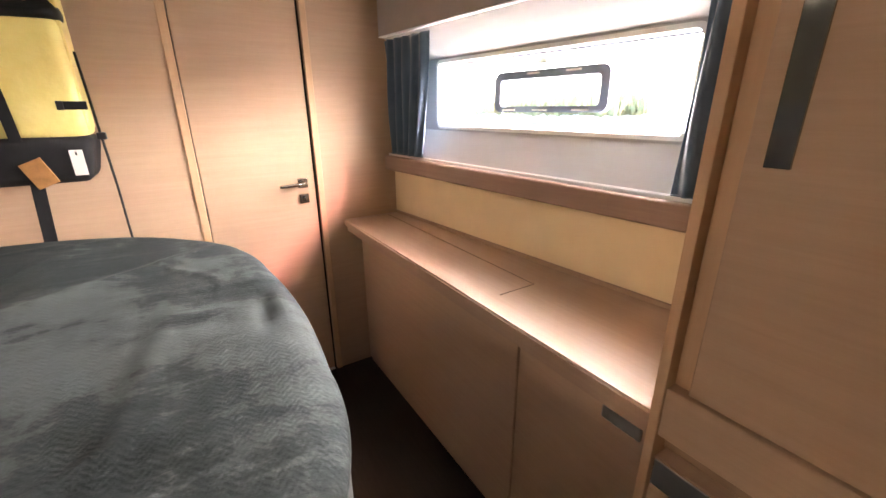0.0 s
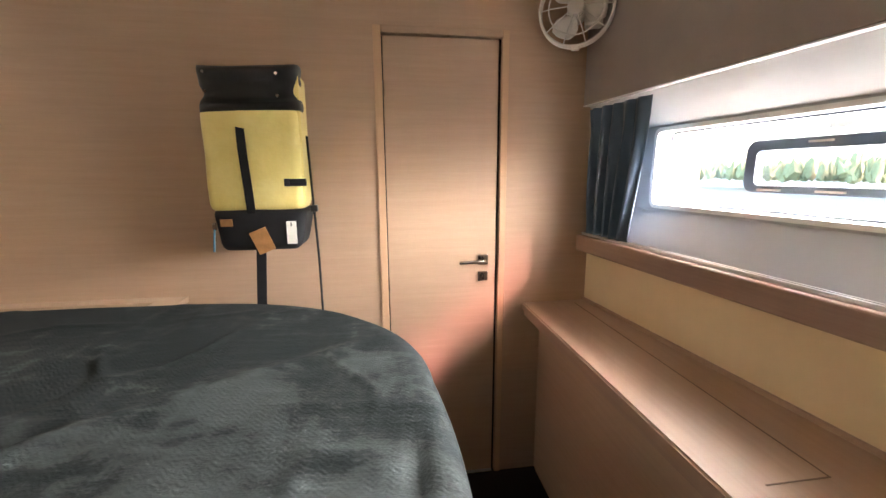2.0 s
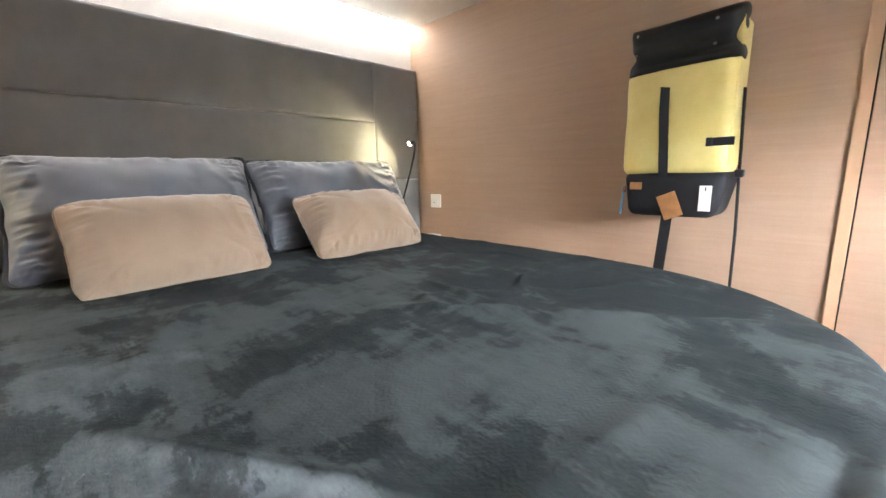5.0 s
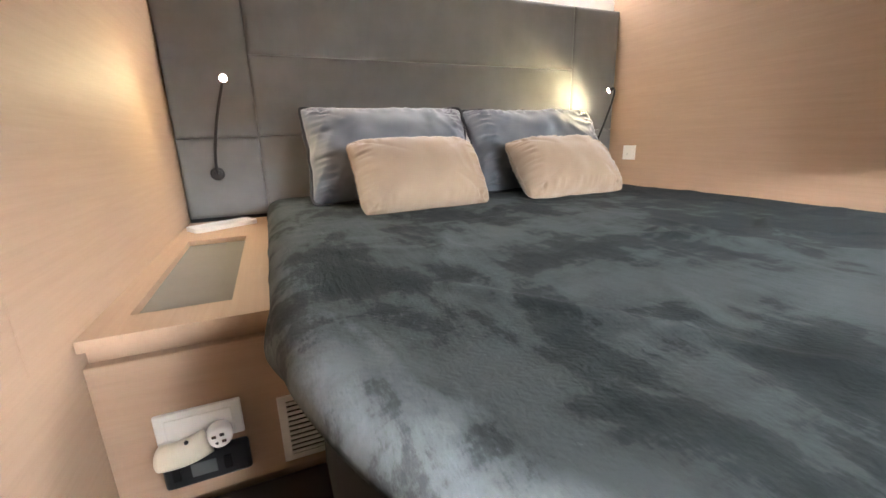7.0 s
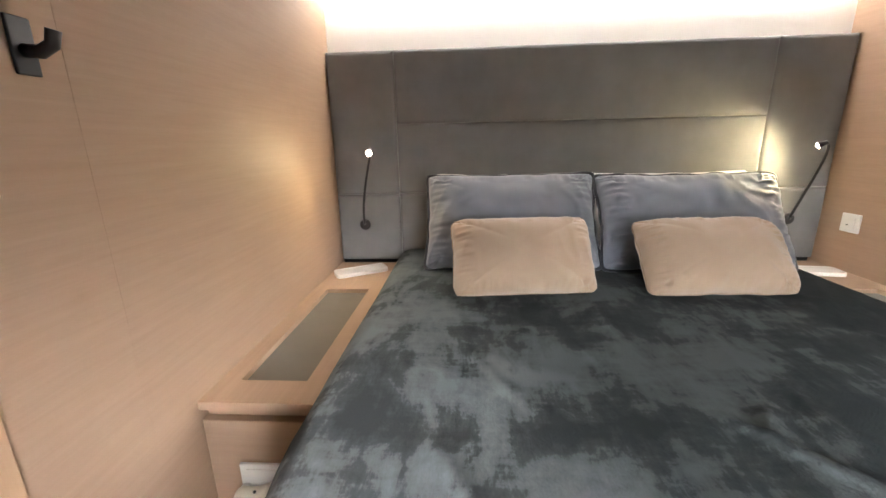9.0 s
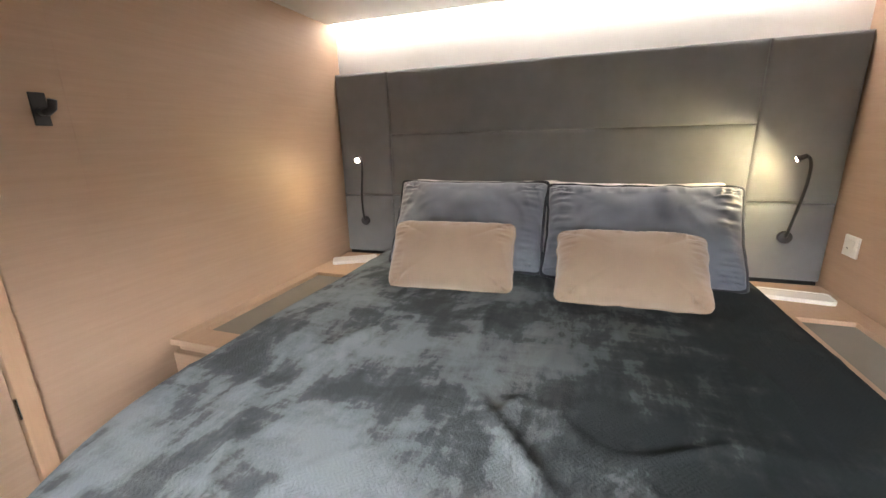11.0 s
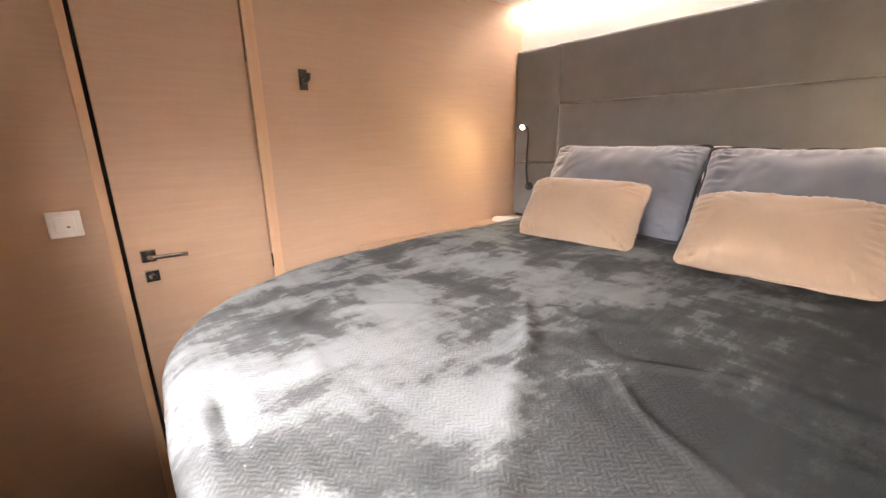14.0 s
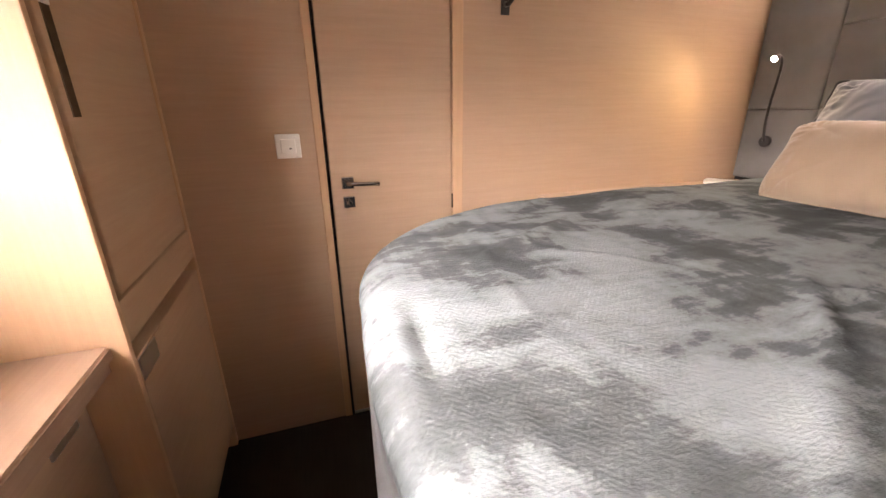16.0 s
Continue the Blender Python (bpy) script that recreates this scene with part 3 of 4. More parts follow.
def wardrobe():
    w = thing("wardrobe", "tall pale oak wardrobe with a smoked mirror strip handle", "wardrobe")
    part("side_panel", box((WX, 0.616, 0.0), (3.22, 0.634, CEIL - 0.002), 0.002), WOOD_Z, w, "pale oak side panel")
    part("back", box((WX + 0.045, 0.002, 0.09), (3.2, 0.615, CEIL - 0.002)), WOOD_Y, w)
    part("stile", box((WX + 0.026, 0.584, 0.86), (WX + 0.044, 0.6145, CEIL - 0.003), 0.002), WOOD_Z, w, "recessed dark stile")
    d = part("door", box((WX + 0.006, 0.03, 0.966), (WX + 0.044, 0.582, CEIL - 0.02), 0.003), WOOD_Y, w, "tall flush oak door")
    part("handle_strip", box((WX + 0.0035, 0.528, 1.345), (WX + 0.0075, 0.558, 1.545), 0.001), DARKMIRROR, d, "smoked mirror inlay strip")
    # bright reflection at the mirror's upper end, modelled as a small white block
    part("handle_glint", box((WX + 0.0025, 0.526, 1.5455), (WX + 0.009, 0.5585, 1.56), 0.001), PLASTIC, d, "white block painting the bright reflection at the strip's top")
    part("rail", box((WX + 0.001, 0.03, 0.862), (WX + 0.044, 0.6145, 0.9625), 0.003), WOOD_Y, w, "oak rail under the door")
    part("stile", box((WX + 0.001, 0.003, 0.0), (WX + 0.044, 0.0285, CEIL - 0.003), 0.002), WOOD_Z, w)
    part("groove", box((WX + 0.038, 0.03, 0.816), (WX + 0.0445, 0.6145, 0.8615)), plain("groove shadow oak", (0.30, 0.19, 0.12), 0.6), w, "recessed grip groove")
    dr = part("drawer_front", box((WX + 0.002, 0.03, 0.10), (WX + 0.044, 0.612, 0.815), 0.004), WOOD_Y, w, "plain oak lower front")
    part("finger_pull", box((WX - 0.001, 0.50, 0.755), (WX + 0.0025, 0.608, 0.812), 0.001), ALU, dr, "grey finger pull")
    part("plinth", box((WX + 0.05, 0.003, 0.0), (WX + 0.08, 0.60, 0.098)), WOOD_Y, w)


wardrobe()
structure("hull_side_south", box((3.22, -0.05, 0), (3.28, 0.64, CEIL)), LINER, "white hull side behind the wardrobe")


# ---- headboard ----
def pad(y0, y1, z0, z1, bulge=0.01):
    """A padded upholstery panel with soft edges on the west wall."""
    bm = bmesh.new()
    def edge(a, b):
        d = b - a
        r = [a, a + 0.002, a + 0.005, a + 0.010, a + 0.018]
        r += [a + 0.018 + (d - 0.036) * k / 10 for k in range(1, 10)]
        return r + [b - 0.018, b - 0.010, b - 0.005, b - 0.002, b]
    ys, zs = edge(y0, y1), edge(z0, z1)
    g = []
    for z in zs:
        row = []
        for y in ys:
            e = min(y - y0, y1 - y, z - z0, z1 - z)
            t = min(1.0, e / 0.018)
            x = -0.012 + 0.012 * math.sqrt(1 - (1 - t) ** 2) + bulge * 0.2 * noise.noise((y * 3, z * 3, 5))
            row.append(bm.verts.new((x, y, z)))
        g.append(row)
    for j in range(len(zs) - 1):
        for i in range(len(ys) - 1):
            bm.faces.new((g[j][i], g[j][i + 1], g[j + 1][i + 1], g[j + 1][i]))
    back = [bm.verts.new((-0.058, y, z)) for y, z in ((y0, z0), (y1, z0), (y1, z1), (y0, z1))]
    bm.faces.new(back)
    bm.faces.new([g[0][i] for i in range(len(ys))] + [back[1], back[0]])
    bm.faces.new([g[-1][i] for i in range(len(ys))] + [back[2], back[3]])
    bm.faces.new([g[j][0] for j in range(len(zs))] + [back[3], back[0]])
    bm.faces.new([g[j][-1] for j in range(len(zs))] + [back[2], back[1]])
    return bm


hb = thing("headboard", "padded grey upholstered headboard with horizontal seams", "headboard")
part("backing", box((-0.0595, 0.002, 0.6), (-0.030, WID - 0.002, HB_TOP - 0.015)), BLACKCLOTH, hb)
Y1, Y2 = 0.320, 2.012
for y0, y1, z0, z1 in ((0.003, Y1, 0.985, 1.322), (0.003, Y1, 1.322, HB_TOP), (Y2, WID - 0.003, 0.985, 1.327), (Y2, WID - 0.003, 1.327, HB_TOP),
                       (Y1, Y2, 0.70, 1.327), (Y1, Y2, 1.327, 1.656), (Y1, Y2, 1.656, HB_TOP)):
    part("pad", pad(y0 + 0.0008, y1 - 0.0008, z0 + 0.0008, z1 - 0.0008), GREYCLOTH, hb, "", True)
# light strips over the headboard and at the ceiling's edge
strip = tagged(link_bm("led_strip", box((-0.052, 0.01, HB_TOP - 0.012), (-0.036, WID - 0.01, HB_TOP - 0.006)), LED), "glowing warm white strip light behind the headboard's top", "strip light", "cove lights")
strip2 = tagged(link_bm("led_strip", box((-0.045, 0.01, CEIL + 0.004), (-0.010, WID - 0.01, CEIL + 0.010)), LED_EDGE), "glowing warm white strip light along the ceiling's edge", "strip light", "cove lights")
structure("ceiling_edge", box((-0.06, -0.05, CEIL + 0.03), (0.02, WID + 0.05, CEIL + 0.06)), WHITE, "white recess at the ceiling's edge", "ceiling")


# ---- bed ----
BY0, BY1, BX1, BRX, BRY = 0.318, 2.022, 2.085, 0.75, 0.585
BED_Z = 1.052


def bed_loop(o, n_side=80, n_arc=56, n_end=40):
    """The bed's plan outline, drawn in by o: straight head, sides, rounded foot. Starts at the head's south corner."""
    x0, x1, y0, y1 = 0.03 + o * 0.2, BX1 - o, BY0 + o, BY1 - o
    rx, ry = max(0.02, BRX - o), max(0.02, BRY - o)
    ry = min(ry, (y1 - y0) / 2 - 0.001)
    pts = []
    for k in range(n_side):
        pts.append((x0 + (x1 - rx - x0) * k / n_side, y0))
    for k in range(n_arc):
        a = radians(-90 + 90 * k / n_arc)
        pts.append((x1 - rx + rx * math.cos(a), y0 + ry + ry * math.sin(a)))
    for k in range(n_end):
        pts.append((x1 + 0.018 * math.sin(math.pi * k / n_end), y0 + ry + (y1 - y0 - 2 * ry) * k / n_end))
    for k in range(n_arc):
        a = radians(90 * k / n_arc)
        pts.append((x1 - rx + rx * math.cos(a), y1 - ry + ry * math.sin(a)))
    for k in range(n_side + 1):
        pts.append((x1 - rx - (x1 - rx - x0) * k / n_side, y1))
    return pts


def extrude_outline(o, z0, z1, rnd=0.02, wide=0.0):
    bm = bmesh.new()
    rings = []
    for oo, z in ((o + rnd, z0), (o, z0 + rnd), (o, z1 - rnd), (o + rnd * 0.3, z1 - rnd * 0.3), (o + rnd, z1)):
        rings.append([bm.verts.new((x + wide * x / BX1, y, z)) for x, y in bed_loop(oo, 20, 16, 12)])
    m = len(rings[0])
    for a, b in zip(rings, rings[1:]):
        for j in range(m):
            bm.faces.new((a[j], a[(j + 1) % m], b[(j + 1) % m], b[j]))
    bm.faces.new(rings[0])
    bm.faces.new(rings[-1])
    return bm


bed = thing("bed", "island double bed with a rounded foot and grey upholstered base", "bed")
part("base", extrude_outline(0.064, 0.0, 0.952, 0.014, 0.068), BASECLOTH, bed, "grey upholstered bed base", True)
part("mattress", extrude_outline(0.062, 0.954, BED_Z - 0.068, 0.014), WHITECLOTH, bed, "white mattress", True)


CREASES = []
crease_rng = random.Random(8)
for _ in range(30):
    cx, cy = crease_rng.uniform(0.5, 2.0), crease_rng.uniform(0.45, 1.9)
    ang = math.atan2(cy - 1.16, cx - 1.33) + crease_rng.uniform(-0.5, 0.5)
    ln = crease_rng.uniform(0.07, 0.22)
    CREASES.append(((cx - ln * math.cos(ang), cy - ln * math.sin(ang)), (cx + ln * math.cos(ang), cy + ln * math.sin(ang)),
                    crease_rng.uniform(0.0015, 0.0045), crease_rng.uniform(0.014, 0.028)))


def blanket_height(x, y):
    """Creases and hollows of the plush cover."""
    v = Vector((x * 2.1, y * 2.1, 0.3))
    h = 0.010 * noise.noise(v) + 0.006 * noise.noise(v * 2.3 + Vector((3, 1, 0)))
    w = noise.noise(Vector((x * 3.1 + 5, y * 3.1, 1.7)))
    h += 0.010 * max(0.0, 1 - abs(w) * 14) * (0.4 + 0.6 * noise.noise(v * 1.3 + Vector((9, 2, 0))))
    # a raised crease on the middle of the bed and a long one towards the foot
    for (ax, ay), (bx, by), hh, ww in (((1.29, 1.13), (1.53, 1.32), 0.011, 0.019), ((1.27, 1.24), (1.37, 1.19), 0.011, 0.015), ((1.80, 0.76), (1.88, 1.22), 0.005, 0.020), ((1.20, 1.33), (1.42, 1.31), 0.007, 0.015), ((1.40, 0.60), (1.85, 0.86), 0.012, 0.018),
                                       ((1.45, 1.25), (2.0, 1.62), 0.010, 0.03), ((0.95, 0.80), (1.3, 0.62), 0.008, 0.02),
                                       ((1.62, 1.80), (1.74, 1.86), 0.006, 0.014), ((2.022, 1.03), (2.035, 1.20), -0.012, 0.022), ((2.06, 1.04), (2.065, 1.20), 0.006, 0.020), *CREASES):
        dx, dy = bx - ax, by - ay
        t = max(0.0, min(1.0, ((x - ax) * dx + (y - ay) * dy) / (dx * dx + dy * dy)))
        d = math.hypot(x - ax - t * dx, y - ay - t * dy)
        h += hh * math.exp(-(d / ww) ** 2) * math.sin(math.pi * (0.15 + 0.7 * t))
    return h


def hem_z(x, y):
    """Height of the cover's hanging edge round the bed."""
    if x < 1.15:
        return 0.955
    if y < 1.25 or (x > 1.9 and y < 1.6):
        z = 0.955 - 0.075 * math.sin(math.pi * min(1, (x - 1.15) / 0.5))
        if y > 1.35:
            z -= 0.18 * (y - 1.35)
        return z
    t = min(1, max(0, (y - 1.6) / 0.2)) if x > 1.9 else min(1, (x - 1.15) / 0.5)
    return 0.91 - 0.41 * t


def blanket():
    bm = bmesh.new()
    rings = []
    half = (BY1 - BY0) / 2
    offs = [half * 0.985 * (1 - k / 88) for k in range(88)]
    offs = [o for o in offs if o > 0.07]
    for o in offs:
        rings.append([(x, y, BED_Z + blanket_height(x, y)) for x, y in bed_loop(o)])
    rim = 0.07
    for k in range(0, 9):
        a = math.pi / 2 * k / 8
        o = rim - (rim + 0.004) * math.sin(a)
        dz = rim * 0.75 * (1 - math.cos(a))
        rings.append([(x, y, BED_Z + blanket_height(x, y) * (1 - k / 10) - dz) for x, y in bed_loop(o)])
    base = bed_loop(-0.004)
    zt = [p[2] for p in rings[-1]]
    nd = 22
    m = len(base)
    for k in range(1, nd + 1):
        v = k / nd
        ring = []
        for j, (x, y) in enumerate(base):
            hz = hem_z(x, y)
            xa, ya = base[max(j - 1, 0)]
            xb, yb = base[min(j + 1, m - 1)]
            t = Vector((xb - xa, yb - ya)).normalized()
            nx, ny = t.y, -t.x
            drop = zt[j] - hz
            z = zt[j] - drop * v
            arc = j / m * 60
            f = (0.018 * math.sin(arc * 1.3) + 0.012 * noise.noise((arc * 0.7, v * 2, 3))) * v * min(1, drop / 0.4)
            f += 0.010 * v * min(1, drop / 0.3) + (0.006 + 0.012 * min(1, max(0, (x - 1.2) / 0.2))) * noise.noise((x * 7, y * 7, z * 7))
            tuck = min(1, max(0, (x - 1.35) / 0.3)) * min(1, max(0, (1.70 - y) / 0.15))
            f = f * (1 - tuck) - 0.026 * tuck * min(1, v * 3)
            # a pinched fold at each foot corner
            for cx, cy in ((2.03, 0.80), (2.03, 1.62)):
                f -= 0.045 * math.exp(-(((x - cx) ** 2 + (y - cy) ** 2) / 0.0016)) * math.exp(-((z - 0.96) / 0.05) ** 2)
            # the south side swells out, folds once and tucks under
            if y < 0.62:
                f += 0.014 * math.sin(math.pi * min(1.0, v * 1.15)) * math.exp(-((x - 1.34) / 0.10) ** 2)
                f += 0.012 * math.sin(x * 21 + 2 * noise.noise((x * 4, v * 2, 8))) * v * min(1.0, max(0.0, (x - 0.95) / 0.3))
                f -= (0.02 + 0.035 * min(1.0, max(0.0, (x - 1.1) / 0.2))) * v * v
            f = max(f, -0.058 if y < 0.62 else -0.03)
            ring.append((x + nx * f, y + ny * f, z))
        rings.append(ring)
    vr = [[bm.verts.new(p) for p in r] for r in rings]
    for a, b in zip(vr, vr[1:]):
        for j in range(m - 1):
            bm.faces.new((a[j], a[j + 1], b[j + 1], b[j]))
    bm.faces.new(vr[0])
    ob = tagged(link_bm("blanket", bm, PLUSH, None, "", True), "dark grey-green plush blanket with brushed pale patches over the bed", "blanket")
    s = ob.modifiers.new("thick", 'SOLIDIFY')
    s.thickness = 0.012
    s.offset = -1
    return ob


blanket()


# ---- pillows ----
def pillow_bm(w, h, t, seed, wrinkle=0.008, ear=0.05, n=84, full=0.5, gather=0.3, soft=24.0):
    """A stuffed pillow, w by h, lying in its x-y plane, thickness t: drawn-in sides, thin eared corners, puckered seams."""
    bm = bmesh.new()
    grids = []
    for side in (1, -1):
        g = []
        for j in range(n + 1):
            row = []
            for i in range(n + 1):
                u, v = math.sin((2 * i / n - 1) * math.pi / 2), math.sin((2 * j / n - 1) * math.pi / 2)
                prof = ((1 - abs(u) ** 2.6) * (1 - abs(v) ** 2.3)) ** full
                sq = max(abs(u), abs(v)) / max(1e-6, (abs(u) ** soft + abs(v) ** soft) ** (1 / soft))
                x = u * w / 2 * sq * (1 - ear * (1 - v * v) * abs(u) ** 3)
                y = v * h / 2 * sq * (1 - 1.15 * ear * (1 - u * u) * abs(v) ** 3)
                # the seam is never quite straight
                x += 0.004 * abs(u) ** 6 * noise.noise((v * 4.1, seed, u))
                y += 0.004 * abs(v) ** 6 * noise.noise((u * 4.7, seed + 2, v))
                q = Vector((u * w * 3.4, v * h * 3.4, side * 2 + seed))
                wr = wrinkle * (0.9 * noise.noise(q) + 0.4 * noise.noise(q * 2.1))
                # sharp creases, running out to the corners
                diag = Vector((u * w * 5 + v * h * 2.5 * (1 if u > 0 else -1), (v * h - 0.5 * abs(u) * w) * 2.2, seed * 1.7 + side))
                ends = max(0.0, abs(u) - 0.25) / 0.75
                wr += wrinkle * 1.5 * ends * max(0.0, 0.32 - abs(noise.noise(diag * 1.5)))
                # puckers drawn in from the seams
                for along, across in ((v * h, abs(u)), (u * w, abs(v))):
                    pk = max(0.0, across - 0.70) / 0.30
                    wr += gather * wrinkle * pk * (1 - pk) * 4 * noise.noise((along * 46, across * 2.0 + seed, side * 3.1 + seed))
                z = side * (t / 2 * prof) + wr * prof ** 0.55
                rim = max(abs(u), abs(v)) ** 10
                z += rim * 0.007 * noise.noise((x * 13, y * 13, seed + 9))
                row.append((x, y, z))
            g.append(row)
        grids.append(g)
    top = [[bm.verts.new(p) for p in r] for r in grids[0]]
    bot = [[top[j][i] if i in (0, n) or j in (0, n) else bm.verts.new(grids[1][j][i]) for i in range(n + 1)] for j in range(n + 1)]
    for g in (top, bot):
        for j in range(n):
            for i in range(n):
                try:
                    bm.faces.new((g[j][i], g[j][i + 1], g[j + 1][i + 1], g[j + 1][i]))
                except ValueError:
                    pass
    rim = [top[0][i].co.copy() for i in range(n + 1)] + [top[j][n].co.copy() for j in range(1, n + 1)]
    rim += [top[n][i].co.copy() for i in range(n - 1, -1, -1)] + [top[j][0].co.copy() for j in range(n - 1, -1, -1)]
    return bm, rim


def flange(rim, w, h, wide, seed):
    """The flat, slightly fluttering border sewn round a pillowcase."""
    bm = bmesh.new()
    a, b = [], []
    for p in rim:
        u, v = p.x / (w / 2), p.y / (h / 2)
        out = Vector((math.copysign(abs(u) ** 8, u), math.copysign(abs(v) ** 8, v), 0))
        out = out.normalized() * (wide * (1 + 0.35 * noise.noise((p.x * 9, p.y * 9, seed))) * max(1.0, out.length))
        a.append(bm.verts.new(p))
        b.append(bm.verts.new(p + out + Vector((0, 0, 0.014 * noise.noise((p.x * 17, p.y * 17, seed + 3))))))
    for k in range(len(rim) - 1):
        if (rim[k] - rim[k + 1]).length > 1e-6:
            bm.faces.new((a[k], a[k + 1], b[k + 1], b[k]))
    return bm


def pillow(name, m, w, h, t, cloth, seed, label, category, group, piping=None, wrinkle=0.008, ear=0.05, full=0.5, gather=0.3, soft=24.0):
    ob = thing(name, label, category, group, "", m)
    bm, rim = pillow_bm(w, h, t, seed, wrinkle, ear, 84, full, gather, soft)
    part("cover", bm, cloth, ob, "", True)
    if piping:
        f = part("flange", flange(rim, w, h, 0.011, seed), piping, ob, "flat dark border of the pillowcase", True)
        f.modifiers.new("thick", 'SOLIDIFY').thickness = 0.003
        part("piping", tube(rim, 0.004, 6), piping, ob, "dark piped edge", True)
    else:
        part("seam", tube(rim, 0.0032, 6), cloth, ob, "corded seam", True)
    return ob


def leaning(bottom, top, roll=0.0, yaw=0.0):
    """Pose of a pillow whose lower and upper edge middles are given; its x runs along the room's y."""
    b, t = Vector(bottom), Vector(top)
    xa = Vector((math.sin(radians(yaw)), math.cos(radians(yaw)), 0))
    back = Vector((-xa.y, xa.x, 0))
    lean = math.atan2(math.hypot(t.x - b.x, t.y - b.y), t.z - b.z)
    up = (Vector((0, 0, math.cos(lean))) + back * math.sin(lean)).normalized()
    za = xa.cross(up)
    r = Matrix((xa, up, za)).transposed().to_4x4()
    return Matrix.Translation((b + t) / 2) @ r @ pose(0, 0, 0, 0, 0, roll)


pillow("pillow", leaning((0.19, 0.87, 1.062), (0.085, 0.87, 1.412)), 0.74, 0.39, 0.12, WHITECLOTH, 11, "white cotton pillow behind a grey one", "pillow", "white pillows")
pillow("pillow", leaning((0.19, 1.54, 1.062), (0.085, 1.54, 1.402)), 0.74, 0.39, 0.12, WHITECLOTH, 12, "white cotton pillow behind a grey one", "pillow", "white pillows")
pillow("pillow", leaning((0.40, 0.838, 1.075), (0.205, 0.838, 1.41)), 0.71, 0.42, 0.20, SATIN, 1, "blue-grey satin pillow with dark piping, leaning", "pillow", "grey pillows", PIPING, 0.018, 0.04, 0.48, 0.9)
pillow("pillow", leaning((0.42, 1.562, 1.075), (0.225, 1.562, 1.40)), 0.735, 0.415, 0.20, SATIN, 2, "blue-grey satin pillow with dark piping and creased corner", "pillow", "grey pillows", PIPING, 0.024, 0.04, 0.48, 1.0)
pillow("cushion", leaning((0.655, 0.853, 1.075), (0.525, 0.853, 1.266), 0, -5), 0.510, 0.292, 0.20, BEIGE, 3, "small beige cloth cushion leaning on a pillow", "cushion", "beige cushions", None, 0.012, 0.04, 0.50, 0.9, 9.0)
pillow("cushion", leaning((0.660, 1.512, 1.075), (0.500, 1.512, 1.252), 0, -2), 0.512, 0.296, 0.21, BEIGE, 4, "small beige cloth cushion slumped on a pillow", "cushion", "beige cushions", None, 0.014, 0.04, 0.50, 1.1, 9.0)


# ---- nightstands ----
NZ = 0.972


def nightstand(y0, y1, mirror, label):
    t = thing("nightstand", label, "nightstand", "built-in nightstands")
    bm = bmesh.new()
    iy0, iy1 = (y0 + 0.056, y0 + 0.236) if not mirror else (y1 - 0.240, y1 - 0.065)
    ix0, ix1 = 0.40, 1.083
    ring_frame(bm, (0.004, y0, 1.18, y1), (ix0, iy0, ix1, iy1), 0.001, 0.002, NZ - 0.022, NZ, 2)
    for v in bm.verts:
        v.co = Vector((v.co.x, v.co.z, v.co.y))
    part("top", bm, WOOD_X, t, "pale oak top with a recess")
    part("inset", box((ix0, iy0, NZ - 0.0225), (ix1, iy1, NZ - 0.017), 0.001), MATGREY, t, "grey mat let into the top")
    part("front", box((1.150, y0, 0.593), (1.176, y1, 0.918), 0.003), WOOD_Y, t, "flush oak front with a finger gap above it")
    part("body", box((0.004, y0 + 0.001, 0.10), (1.149, y1 - 0.002, NZ - 0.023)), WOOD_Y, t)
    return t


nightstand(0.002, 0.40, False, "built-in oak nightstand with grey inset beside the bed")
nightstand(1.965, WID - 0.002, True, "built-in oak nightstand by the far wall")

st = thing("step", "low dark covered step below the nightstand", "step")
part("tread", box((1.178, 0.002, 0.545), (1.50, 0.385, 0.585), 0.008), STEPSKIN, st, "dark tread")
part("riser", box((1.18, 0.004, 0.0), (1.488, 0.375, 0.544)), STEPSKIN, st)
part("nosing", box((1.19, 0.3855, 0.560), (1.50, 0.395, 0.587), 0.002), ALU, st, "pale edge strip")


def tray(x, y, turn, label):
    t = thing("tray", label, "tray", "white trays", "", pose(x, y, NZ, 0, 0, turn))
    bm = bmesh.new()
    ring_frame(bm, (-0.052, -0.122, 0.052, 0.122), (-0.046, -0.116, 0.046, 0.116), 0.020, 0.015, 0.0, 0.016, 5)
    bmesh.ops.rotate(bm, verts=bm.verts, cent=(0, 0, 0), matrix=Matrix.Rotation(radians(90), 3, 'X'))
    for v in bm.verts:
        v.co.z = abs(v.co.z)
    part("rim", bm, PLASTIC, t)
    part("base", box((-0.047, -0.117, 0.0005), (0.047, 0.117, 0.0145), 0.003), PLASTIC, t)
    return t


tray(0.168, 0.145, 30, "shallow white tray on the oak nightstand")
tray(0.187, 2.172, -7, "shallow white tray on the far nightstand")


# ---- wall fittings ----
def on_wall(name, x, z, w, h, side, label, category, rocker=True):
    y, s = (WID, -1) if side > 0 else (0.0, 1)
    t = thing(name, label, category, "", "")

    def bx(xa, xb, d0, d1, za, zb, bev):
        a, b = sorted((y + s * d0, y + s * d1))
        return box((xa, a, za), (xb, b, zb), bev)
    part("plate", bx(x - w / 2, x + w / 2, 0.0, 0.009, z - h / 2, z + h / 2, 0.003), PLASTIC, t)
    part("rocker", bx(x - w * 0.30, x + w * 0.30, 0.009, 0.0125, z - h * 0.30, z + h * 0.30, 0.002), PLASTIC, t)
    part("mark", bx(x - 0.012, x - 0.003, 0.0125, 0.0132, z - 0.010, z - 0.006, 0), BLACK, t, "tiny dark mark")
    return t


